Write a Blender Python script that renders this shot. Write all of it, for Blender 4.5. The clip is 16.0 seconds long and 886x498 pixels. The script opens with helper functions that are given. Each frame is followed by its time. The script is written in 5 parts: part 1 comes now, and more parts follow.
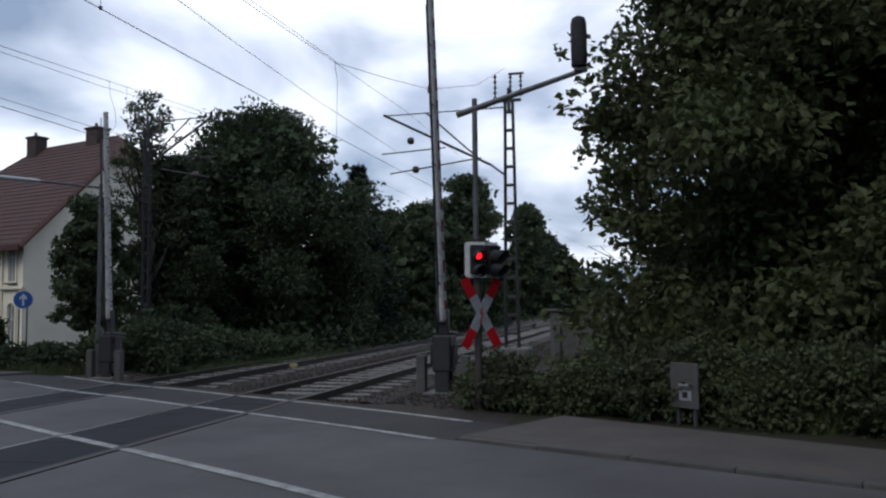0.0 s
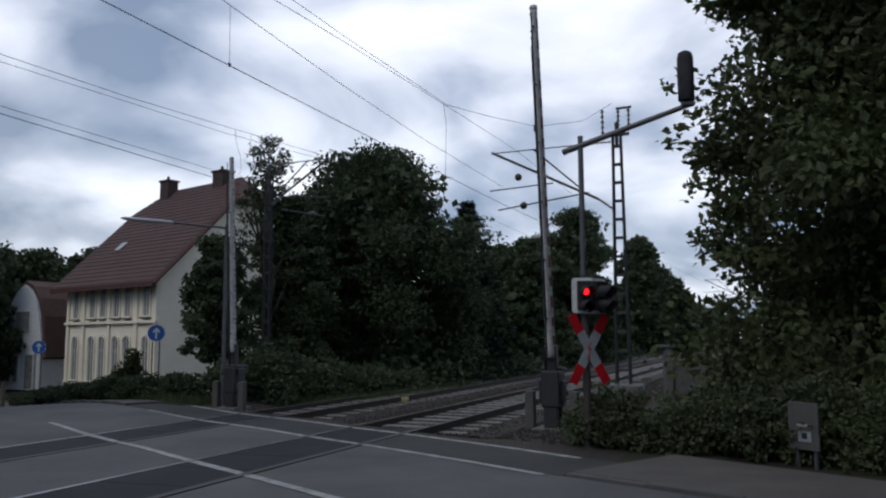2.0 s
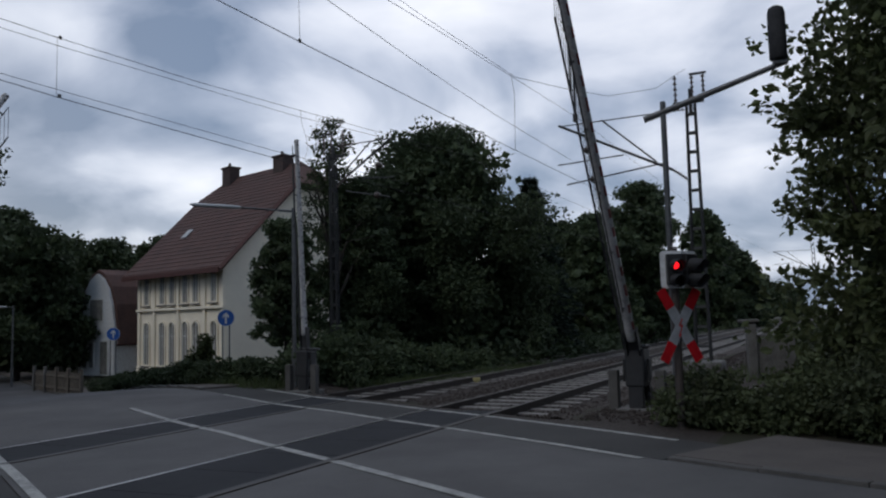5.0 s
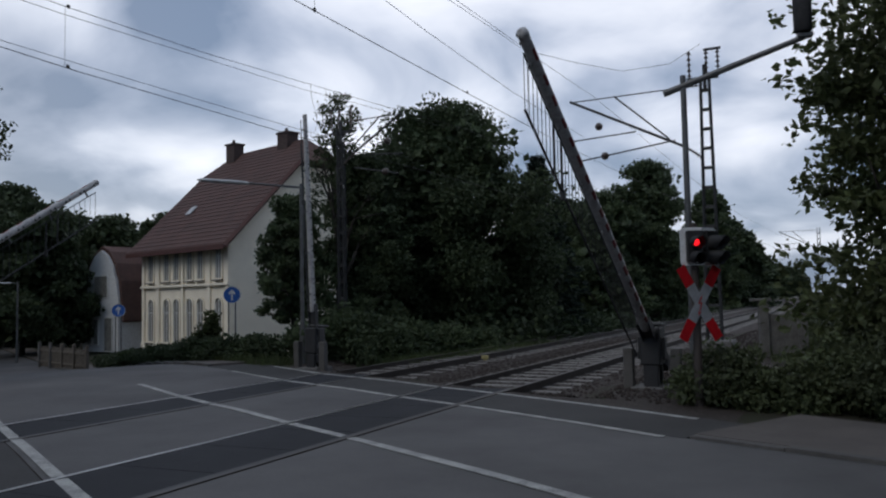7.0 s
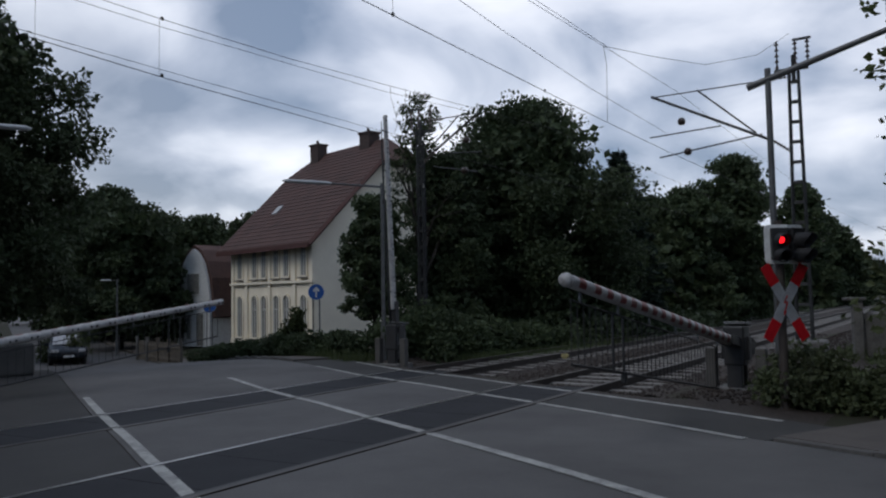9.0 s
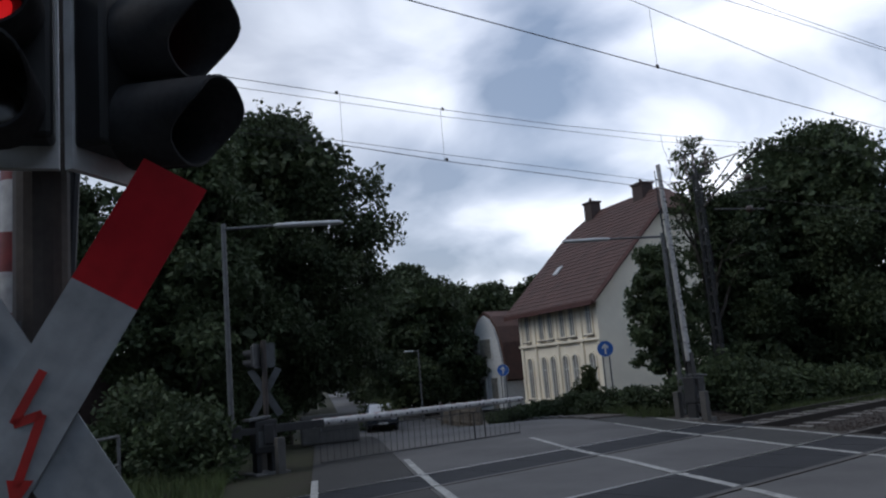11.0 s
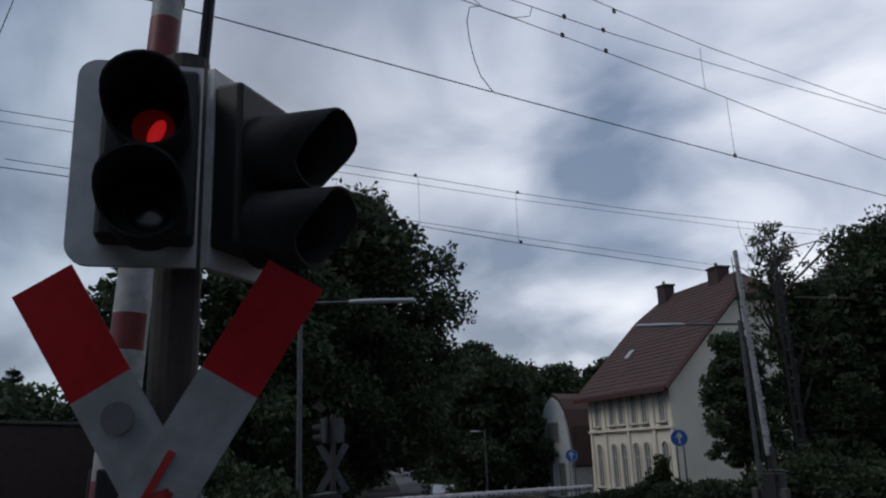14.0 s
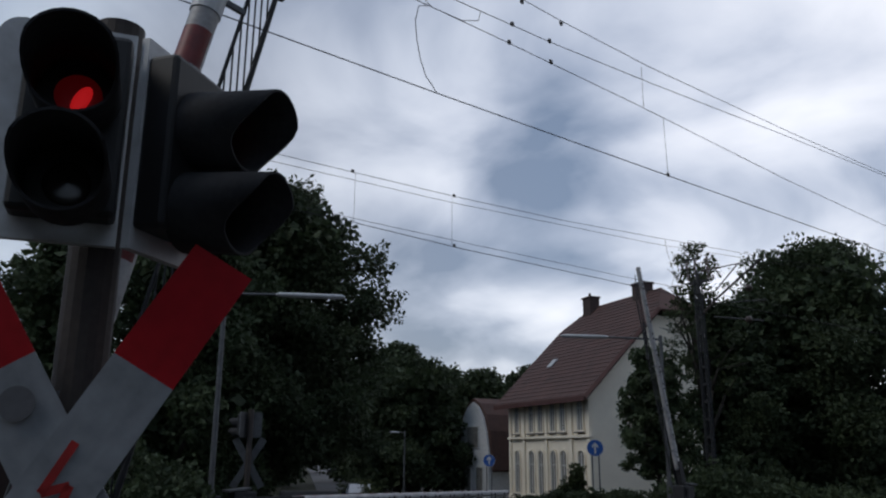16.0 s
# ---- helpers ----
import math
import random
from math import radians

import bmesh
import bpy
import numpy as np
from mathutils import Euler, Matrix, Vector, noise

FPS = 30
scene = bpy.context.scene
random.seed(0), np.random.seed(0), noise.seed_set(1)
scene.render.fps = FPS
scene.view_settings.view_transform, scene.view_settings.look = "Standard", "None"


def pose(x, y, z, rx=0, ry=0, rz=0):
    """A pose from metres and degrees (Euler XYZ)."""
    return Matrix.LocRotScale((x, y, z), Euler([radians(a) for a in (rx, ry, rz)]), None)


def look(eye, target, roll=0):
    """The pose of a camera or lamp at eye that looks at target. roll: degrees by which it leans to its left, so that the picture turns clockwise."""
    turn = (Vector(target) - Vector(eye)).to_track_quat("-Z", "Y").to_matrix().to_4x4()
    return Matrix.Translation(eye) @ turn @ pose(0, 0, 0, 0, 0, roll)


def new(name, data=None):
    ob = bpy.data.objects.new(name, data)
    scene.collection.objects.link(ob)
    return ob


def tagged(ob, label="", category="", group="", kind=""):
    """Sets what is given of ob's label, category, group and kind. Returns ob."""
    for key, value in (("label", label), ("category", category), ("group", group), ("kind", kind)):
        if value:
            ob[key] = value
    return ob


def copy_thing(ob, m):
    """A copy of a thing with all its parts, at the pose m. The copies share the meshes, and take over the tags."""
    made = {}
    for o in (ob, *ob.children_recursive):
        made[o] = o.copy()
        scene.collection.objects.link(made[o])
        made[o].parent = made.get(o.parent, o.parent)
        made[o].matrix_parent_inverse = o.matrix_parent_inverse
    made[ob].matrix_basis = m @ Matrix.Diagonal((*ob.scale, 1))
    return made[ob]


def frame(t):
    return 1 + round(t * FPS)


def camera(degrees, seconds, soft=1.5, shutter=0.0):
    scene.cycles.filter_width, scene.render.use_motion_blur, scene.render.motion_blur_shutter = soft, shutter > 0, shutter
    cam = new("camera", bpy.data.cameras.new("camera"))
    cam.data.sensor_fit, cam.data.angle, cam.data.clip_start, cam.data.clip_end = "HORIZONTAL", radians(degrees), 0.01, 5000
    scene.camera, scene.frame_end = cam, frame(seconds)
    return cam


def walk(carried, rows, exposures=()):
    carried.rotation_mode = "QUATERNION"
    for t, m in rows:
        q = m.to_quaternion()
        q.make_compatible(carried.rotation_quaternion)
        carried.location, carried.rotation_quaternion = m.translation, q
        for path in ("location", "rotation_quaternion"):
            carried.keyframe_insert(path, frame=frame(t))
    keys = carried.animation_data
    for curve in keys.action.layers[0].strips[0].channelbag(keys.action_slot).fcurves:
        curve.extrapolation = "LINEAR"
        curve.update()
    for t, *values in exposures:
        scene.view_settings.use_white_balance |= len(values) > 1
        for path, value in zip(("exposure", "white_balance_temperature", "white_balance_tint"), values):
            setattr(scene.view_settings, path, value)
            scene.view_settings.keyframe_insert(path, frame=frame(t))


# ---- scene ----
cam = camera(58.6, 16.0, soft=2.2)
PATH = [
(0.0, 0.437, -0.005, 1.536, 93.82, 0.57, 0.39),
(0.5, 0.512, -0.035, 1.545, 92.59, -0.54, -3.58),
(1.0, 0.518, -0.073, 1.569, 94.47, -0.10, -0.66),
(1.5, 0.526, -0.164, 1.574, 95.81, 0.74, 4.14),
(2.0, 0.491, -0.243, 1.549, 96.36, 0.29, 8.36),
(2.5, 0.440, -0.224, 1.554, 93.34, -0.87, 7.56),
(3.0, 0.414, -0.104, 1.557, 94.28, 0.98, 7.82),
(3.5, 0.310, -0.009, 1.563, 95.64, 0.72, 9.87),
(4.0, 0.175, -0.067, 1.571, 97.99, -0.40, 10.26),
(4.5, 0.178, 0.040, 1.543, 96.83, 0.66, 12.70),
(4.7, 0.152, 0.062, 1.556, 95.93, 1.27, 12.66),
(6.8, -0.112, 0.268, 1.536, 93.28, 1.42, 11.97),
(7.0, -0.129, 0.221, 1.527, 93.44, 1.16, 12.64),
(7.5, -0.136, 0.146, 1.538, 94.72, 2.16, 14.98),
(8.0, -0.125, 0.122, 1.536, 92.65, 0.40, 13.92),
(8.2, -0.108, 0.125, 1.539, 93.01, 0.29, 14.77),
(10.3, -0.003, 0.035, 1.535, 92.91, 2.39, 22.33),
(10.5, 0.000, 0.000, 1.528, 92.89, 2.82, 23.70),
(11.0, 0.001, -0.171, 1.519, 98.60, 4.71, 39.05),
(11.5, -0.035, -0.201, 1.542, 102.93, 2.59, 41.51),
(12.0, -0.032, -0.289, 1.559, 106.59, 1.93, 43.40),
(12.5, 0.025, -0.329, 1.560, 107.35, 2.18, 45.56),
(13.0, 0.086, -0.322, 1.550, 105.06, 1.84, 45.35),
(13.5, 0.073, -0.316, 1.551, 104.51, 2.46, 44.96),
(14.0, 0.044, -0.319, 1.555, 104.46, 2.14, 43.64),
(14.5, 0.030, -0.321, 1.555, 103.35, 2.17, 43.33),
(15.0, 0.012, -0.310, 1.558, 103.50, 1.65, 42.16),
(15.5, 0.009, -0.308, 1.559, 103.09, 1.62, 40.69),
(16.0, -0.007, -0.283, 1.564, 104.43, -0.29, 37.92),
]
EXPOSURES = [(0, 0.34), (0.5, 0.40), (1.0, 0.36), (2.0, 0.12), (3.0, 0.05), (4.5, -0.1), (7, -0.02), (8, -0.02), (10.3, 0.12), (11.0, 0.3), (11.6, 0.08), (12.2, -0.1), (12.7, -0.17), (14, -0.2), (16, -0.1)]
walk(cam, [(t, pose(x, y, z, rx, ry, rz)) for t, x, y, z, rx, ry, rz in PATH], EXPOSURES)

# ---- light ----
world = bpy.data.worlds.new("sky")
scene.world = world
world.use_nodes = True
wn, wl = world.node_tree.nodes, world.node_tree.links
wn.clear()


def wnode(kind, **vals):
    n = wn.new(kind)
    for k, v in vals.items():
        n.inputs[k].default_value = v
    return n


w_out = wn.new("ShaderNodeOutputWorld")
w_bg = wn.new("ShaderNodeBackground")
w_sky = wn.new("ShaderNodeTexSky")
w_sky.sky_type, w_sky.sun_disc = "NISHITA", False
w_sky.sun_elevation, w_sky.sun_rotation = radians(24), radians(-60)
w_scale = wn.new("ShaderNodeVectorMath")
w_scale.operation = "SCALE"
w_scale.inputs["Scale"].default_value = 0.10
wl.new(w_sky.outputs[0], w_scale.inputs[0])
w_co = wn.new("ShaderNodeTexCoord")
w_sep = wn.new("ShaderNodeSeparateXYZ")
wl.new(w_co.outputs["Generated"], w_sep.inputs[0])
w_z = wn.new("ShaderNodeMath")
w_z.operation = "MAXIMUM"
w_z.inputs[1].default_value = 0.0
wl.new(w_sep.outputs["Z"], w_z.inputs[0])
w_add = wn.new("ShaderNodeMath")
w_add.operation = "ADD"
w_add.inputs[1].default_value = 0.36
wl.new(w_z.outputs[0], w_add.inputs[0])
w_div = wn.new("ShaderNodeVectorMath")
w_div.operation = "DIVIDE"
w_comb = wn.new("ShaderNodeCombineXYZ")
for k in "XYZ":
    wl.new(w_add.outputs[0], w_comb.inputs[k])
wl.new(w_co.outputs["Generated"], w_div.inputs[0])
wl.new(w_comb.outputs[0], w_div.inputs[1])
w_n1 = wnode("ShaderNodeTexNoise", Scale=2.9, Detail=6.0, Roughness=0.47, Distortion=0.35)
w_n2 = wnode("ShaderNodeTexNoise", Scale=1.5, Detail=3.0, Roughness=0.5)
wl.new(w_div.outputs[0], w_n1.inputs["Vector"])
wl.new(w_div.outputs[0], w_n2.inputs["Vector"])
w_mixn = wn.new("ShaderNodeMix")
w_mixn.inputs[0].default_value = 0.38
wl.new(w_n1.outputs[0], w_mixn.inputs[2])
wl.new(w_n2.outputs[0], w_mixn.inputs[3])
w_ramp = wn.new("ShaderNodeValToRGB")
w_ramp.color_ramp.elements[0].position, w_ramp.color_ramp.elements[0].color = 0.35, (0.12, 0.165, 0.25, 1)
w_ramp.color_ramp.elements[1].position, w_ramp.color_ramp.elements[1].color = 0.68, (0.72, 0.73, 0.78, 1)
for at_v, col in ((0.45, (0.28, 0.32, 0.41, 1)), (0.53, (0.47, 0.50, 0.58, 1))):
    w_ramp.color_ramp.elements.new(at_v).color = col
# a blue-grey bank of cloud lies low beyond the far road
w_bank = wn.new("ShaderNodeVectorMath")
w_bank.operation = "DOT_PRODUCT"
w_bank.inputs[1].default_value = (-0.63, 0.76, 0.13)
wl.new(w_co.outputs["Generated"], w_bank.inputs[0])
w_bankr = wn.new("ShaderNodeMapRange")
w_bankr.interpolation_type = "SMOOTHSTEP"
w_bankr.inputs["From Min"].default_value, w_bankr.inputs["From Max"].default_value = 0.972, 0.999
w_bankr.inputs["To Min"].default_value, w_bankr.inputs["To Max"].default_value = 0.0, -0.085
wl.new(w_bank.outputs["Value"], w_bankr.inputs["Value"])
w_sum = wn.new("ShaderNodeMath")
w_sum.operation = "ADD"
wl.new(w_mixn.outputs[0], w_sum.inputs[0])
wl.new(w_bankr.outputs[0], w_sum.inputs[1])
wl.new(w_sum.outputs[0], w_ramp.inputs[0])
w_mix = wn.new("ShaderNodeMix")
w_mix.data_type = "RGBA"
w_mix.inputs[0].default_value = 0.9
wl.new(w_scale.outputs[0], w_mix.inputs[6])
wl.new(w_ramp.outputs[0], w_mix.inputs[7])
# the overcast is brightest ahead to the right and dull behind the camera
w_dot = wn.new("ShaderNodeVectorMath")
w_dot.operation = "DOT_PRODUCT"
w_dot.inputs[1].default_value = (0.4, 0.917, 0.0)
wl.new(w_co.outputs["Generated"], w_dot.inputs[0])
w_grad = wn.new("ShaderNodeMapRange")
w_grad.interpolation_type = "SMOOTHSTEP"
w_grad.inputs["From Min"].default_value, w_grad.inputs["From Max"].default_value = -0.25, 0.85
w_grad.inputs["To Min"].default_value, w_grad.inputs["To Max"].default_value = 0.0, 1.0
wl.new(w_dot.outputs["Value"], w_grad.inputs["Value"])
w_mul = wn.new("ShaderNodeVectorMath")
w_mul.operation = "MULTIPLY"
w_tint = wn.new("ShaderNodeMix")
w_tint.data_type = "RGBA"
w_tint.inputs[6].default_value, w_tint.inputs[7].default_value = (0.45, 0.53, 0.61, 1), (1.0, 1.0, 1.0, 1)
wl.new(w_grad.outputs[0], w_tint.inputs[0])
wl.new(w_mix.outputs[2], w_mul.inputs[0])
wl.new(w_tint.outputs[2], w_mul.inputs[1])
wl.new(w_mul.outputs[0], w_bg.inputs[0])
w_bg.inputs[1].default_value = 1.6
wl.new(w_bg.outputs[0], w_out.inputs[0])

sun = new("sun", bpy.data.lights.new("sun", "SUN"))
sun.data.energy, sun.data.angle, sun.data.color = 0.8, radians(25), (1.0, 0.97, 0.92)
sun.matrix_world = look((-22, -22, 42), (0, 15, 0))

# ---- plan: track and road directions ----
TD, TN = Vector((0.254, 0.967, 0)).normalized(), Vector((-0.967, 0.254, 0)).normalized()
RD, RA = Vector((-0.74, 0.67, 0)).normalized(), Vector((0.67, 0.74, 0)).normalized()
TRACK_1, TRACK_2 = 5.95, 9.97
DIP = 0.13
TRACK_DEG = math.degrees(math.atan2(TD.y, TD.x))
ROAD_DEG = math.degrees(math.atan2(RA.y, RA.x))


def smooth(v):
    v = min(max(v, 0.0), 1.0)
    return v * v * (3 - 2 * v)


PROFILE = ((3.0, 0.0), (5.25, -0.028), (6.75, -0.06), (8.3, -0.072), (9.2, -0.10), (10.75, -0.135), (12.5, -0.13))


def crossing_z(off):
    """The height of the road over the canted tracks, by the distance from the tracks' zero line."""
    for (o0, z0), (o1, z1) in zip(PROFILE, PROFILE[1:]):
        if off < o1:
            return z0 + (z1 - z0) * min(max((off - o0) / (o1 - o0), 0.0), 1.0)
    return -DIP


def ground_z(x, y):
    """The road falls over the canted tracks and again behind the railway; the track bed lies lower beside it."""
    u, a, off = x * RD.x + y * RD.y, x * RA.x + y * RA.y, x * TN.x + y * TN.y
    z = -1.45 * smooth((u - 19.0) / 24.0) + (crossing_z(off - 0.3) + crossing_z(off) + crossing_z(off + 0.3)) / 3
    bed = max(smooth((a - 8.5) / 0.6), smooth((-0.5 - a) / 0.6)) * smooth((off - 3.4) / 0.9) * smooth((12.6 - off) / 0.9)
    return z - 0.2 * bed


def on_track(s, off, z=0.0):
    p = TD * s + TN * off
    return Vector((p.x, p.y, z))


def on_road(u, a, z=None):
    p = RD * u + RA * a
    return Vector((p.x, p.y, ground_z(p.x, p.y) if z is None else z))


# ---- materials ----
def mat(name, c1, c2=None, scale=8.0, rough=0.8, metal=0.0, bump=0.0, fine=60.0, vary=0.0, detail=6.0, spec=0.5):
    m = bpy.data.materials.new(name)
    m.use_nodes = True
    n, l = m.node_tree.nodes, m.node_tree.links
    b = n["Principled BSDF"]
    b.inputs["Roughness"].default_value, b.inputs["Metallic"].default_value = rough, metal
    b.inputs["Specular IOR Level"].default_value = spec
    c2 = c2 or tuple(v * 0.72 for v in c1)
    co = n.new("ShaderNodeTexCoord")
    n1 = n.new("ShaderNodeTexNoise")
    n1.inputs["Scale"].default_value, n1.inputs["Detail"].default_value = scale, detail
    n1.inputs["Roughness"].default_value = 0.6
    n2 = n.new("ShaderNodeTexNoise")
    n2.inputs["Scale"].default_value, n2.inputs["Detail"].default_value = fine, 4.0
    l.new(co.outputs["Object"], n1.inputs["Vector"])
    l.new(co.outputs["Object"], n2.inputs["Vector"])
    mx = n.new("ShaderNodeMix")
    mx.inputs[0].default_value = 0.4
    l.new(n1.outputs[0], mx.inputs[2])
    l.new(n2.outputs[0], mx.inputs[3])
    rp = n.new("ShaderNodeValToRGB")
    rp.color_ramp.elements[0].position, rp.color_ramp.elements[0].color = 0.36, (*c2, 1)
    rp.color_ramp.elements[1].position, rp.color_ramp.elements[1].color = 0.64, (*c1, 1)
    l.new(mx.outputs[0], rp.inputs[0])
    last = rp.outputs[0]
    if vary:
        info = n.new("ShaderNodeObjectInfo")
        geo = n.new("ShaderNodeNewGeometry")
        ad = n.new("ShaderNodeMath")
        ad.operation = "ADD"
        l.new(info.outputs["Random"], ad.inputs[0])
        l.new(geo.outputs["Random Per Island"], ad.inputs[1])
        mr = n.new("ShaderNodeMapRange")
        mr.inputs["From Max"].default_value = 2.0
        mr.inputs["To Min"].default_value, mr.inputs["To Max"].default_value = 1 - vary, 1 + vary
        l.new(ad.outputs[0], mr.inputs["Value"])
        hs = n.new("ShaderNodeHueSaturation")
        l.new(mr.outputs[0], hs.inputs["Value"])
        l.new(last, hs.inputs["Color"])
        last = hs.outputs[0]
    l.new(last, b.inputs["Base Color"])
    if bump:
        bp = n.new("ShaderNodeBump")
        bp.inputs["Strength"].default_value, bp.inputs["Distance"].default_value = bump, 0.02
        l.new(mx.outputs[0], bp.inputs["Height"])
        l.new(bp.outputs[0], b.inputs["Normal"])
    return m


def leaf_mat(name, c1, c2, through_light=0.25):
    m = mat(name, c1, c2, scale=0.8, rough=0.6, fine=7.0, vary=0.45, spec=0.25)
    n, l = m.node_tree.nodes, m.node_tree.links
    b = n["Principled BSDF"]
    tr = n.new("ShaderNodeBsdfTranslucent")
    col = b.inputs["Base Color"].links[0].from_socket
    l.new(col, tr.inputs[0])
    ms = n.new("ShaderNodeMixShader")
    ms.inputs[0].default_value = through_light
    l.new(b.outputs[0], ms.inputs[1])
    l.new(tr.outputs[0], ms.inputs[2])
    l.new(ms.outputs[0], n["Material Output"].inputs[0])
    return m


def glow_mat(name, color, strength):
    m = bpy.data.materials.new(name)
    m.use_nodes = True
    b = m.node_tree.nodes["Principled BSDF"]
    b.inputs["Base Color"].default_value = (*color, 1)
    b.inputs["Emission Color"].default_value = (*color, 1)
    b.inputs["Emission Strength"].default_value = strength
    return m


M_ASPHALT = mat("worn grey asphalt", (0.108, 0.104, 0.104), (0.046, 0.044, 0.045), 0.45, 0.75, bump=0.25, fine=90, spec=0.35)
M_ASPHALT_DARK = mat("dark patched asphalt", (0.043, 0.042, 0.041), (0.028, 0.027, 0.027), 0.9, 0.8, bump=0.3, fine=80, spec=0.3)
M_PANEL = mat("dark rubber crossing panel", (0.019, 0.02, 0.024), (0.010, 0.011, 0.014), 1.2, 0.75, bump=0.15, fine=70, spec=0.22)
M_PAVE = mat("grey-brown pavement asphalt", (0.115, 0.10, 0.092), (0.068, 0.06, 0.056), 1.1, 0.85, bump=0.3, fine=100, spec=0.3)
M_KERB = mat("weathered kerb concrete", (0.085, 0.08, 0.075), (0.045, 0.043, 0.041), 3, 0.85, bump=0.25, fine=70, vary=0.2)
M_LINE = mat("worn white road paint", (0.4, 0.4, 0.38), (0.14, 0.14, 0.14), 4.0, 0.75, bump=0.1, fine=45, detail=9)
M_SOIL = mat("grassy soil", (0.028, 0.034, 0.016), (0.034, 0.028, 0.022), 0.6, 0.95, bump=0.5, fine=14, spec=0.2)
M_BALLAST = mat("brown ballast stone", (0.062, 0.05, 0.044), (0.02, 0.016, 0.014), 16, 0.9, bump=0.9, fine=40, vary=0.35, spec=0.25)
M_SLEEPER = mat("pale concrete sleeper", (0.2, 0.19, 0.18), (0.08, 0.072, 0.068), 5, 0.85, bump=0.2, fine=50, vary=0.2)
M_RAIL = mat("rusty rail steel", (0.035, 0.026, 0.022), (0.02, 0.016, 0.014), 6, 0.7, 0.4)
# one rail head in two tones, with and without the sky's gleam
M_RAILGLEAM = mat("rail head with sky gleam", (0.42, 0.41, 0.4), (0.28, 0.27, 0.26), 3, 0.32, 0.9)
M_RAILDULL = mat("rail head without sky gleam", (0.10, 0.09, 0.085), (0.05, 0.045, 0.042), 3, 0.55, 0.6)
M_STEEL = mat("weathered grey steel", (0.13, 0.135, 0.14), (0.075, 0.075, 0.078), 5, 0.55, 0.55, bump=0.06)
M_MASTSTEEL = mat("dark weathered mast steel", (0.06, 0.062, 0.065), (0.035, 0.035, 0.037), 5, 0.65, 0.35, bump=0.06)
M_DARK = mat("dark painted metal", (0.03, 0.03, 0.032), (0.016, 0.016, 0.018), 5, 0.6, 0.2, bump=0.05)
M_BLACK = mat("matt black signal plastic", (0.014, 0.014, 0.015), (0.009, 0.009, 0.01), 8, 0.55, bump=0.04)
M_HOOD = mat("dusty dark hood", (0.042, 0.042, 0.045), (0.022, 0.022, 0.024), 9, 0.8, bump=0.05, spec=0.25)
M_WIRE = mat("dark copper wire", (0.035, 0.034, 0.035), (0.02, 0.02, 0.02), 5, 0.6, 0.5)
M_WHITE = mat("dirty white enamel", (0.66, 0.67, 0.68), (0.46, 0.46, 0.46), 7, 0.45, bump=0.03, fine=22)
# sheeting greyer than enamel, darkened further because the signs stand backlit
M_CROSS_W = mat("grey reflective sheeting, backlight shade in its colour", (0.29, 0.305, 0.325), (0.18, 0.187, 0.2), 6, 0.5, bump=0.03, fine=22)
M_CROSS_R = mat("dulled reflective red", (0.44, 0.008, 0.014), (0.31, 0.006, 0.010), 5, 0.6, bump=0.03, fine=22, spec=0.2)
M_MAST = mat("rusty brown mast paint", (0.06, 0.048, 0.042), (0.035, 0.028, 0.026), 5, 0.7, 0.2, bump=0.1)
M_RED = mat("faded signal red", (0.42, 0.02, 0.018), (0.24, 0.016, 0.014), 5, 0.45, bump=0.03, fine=22)
M_GREYDOT = mat("grey repair dot", (0.13, 0.13, 0.14), (0.1, 0.1, 0.105), 6, 0.6)
M_BLUE = mat("sign blue enamel", (0.02, 0.11, 0.42), (0.015, 0.08, 0.3), 5, 0.4)
M_CONCRETE = mat("stained concrete", (0.15, 0.145, 0.14), (0.065, 0.062, 0.06), 3.5, 0.9, bump=0.3, fine=30)
M_PLASTER = mat("cream render", (0.82, 0.75, 0.62), (0.70, 0.63, 0.52), 0.9, 0.9, bump=0.12, fine=30)
M_TRIMW = mat("pale window frame", (0.6, 0.6, 0.58), (0.45, 0.44, 0.42), 6, 0.6)
M_ROOF = mat("red clay roof tiles", (0.088, 0.042, 0.034), (0.05, 0.026, 0.022), 1.3, 0.8, bump=0.3, fine=9, vary=0.2)
M_BRICK = mat("dark red brick", (0.07, 0.045, 0.04), (0.04, 0.028, 0.026), 6, 0.9, bump=0.3, fine=24)
M_WOODRED = mat("red-brown fascia board", (0.085, 0.03, 0.025), (0.05, 0.02, 0.017), 4, 0.7)
M_WOOD = mat("weathered fence wood", (0.13, 0.11, 0.09), (0.07, 0.06, 0.05), 4, 0.85, bump=0.2)
M_GLASS = mat("curtained window glass", (0.26, 0.25, 0.23), (0.12, 0.118, 0.11), 3, 0.18, 0.0, spec=0.8)
M_BARK = mat("dark bark", (0.05, 0.042, 0.034), (0.025, 0.021, 0.018), 6, 0.95, bump=0.6, fine=25)
M_LEAF = leaf_mat("dark green leaves", (0.063, 0.088, 0.040), (0.033, 0.045, 0.025))
M_LEAF_MAPLE = leaf_mat("fresh green maple leaves", (0.08, 0.102, 0.04), (0.042, 0.048, 0.023), 0.3)
M_LEAF_HEDGE = leaf_mat("bramble leaves", (0.07, 0.088, 0.039), (0.033, 0.039, 0.022))
M_NEEDLE = leaf_mat("blue-green needles", (0.026, 0.045, 0.03), (0.014, 0.026, 0.018), 0.1)
M_BIRCH = leaf_mat("thin birch leaves", (0.055, 0.075, 0.03), (0.03, 0.04, 0.02))
M_GRASS = leaf_mat("grass blades", (0.07, 0.10, 0.035), (0.045, 0.055, 0.025))
M_FLOWER = mat("white blossom", (0.7, 0.7, 0.68), (0.6, 0.6, 0.55), 6, 0.7)
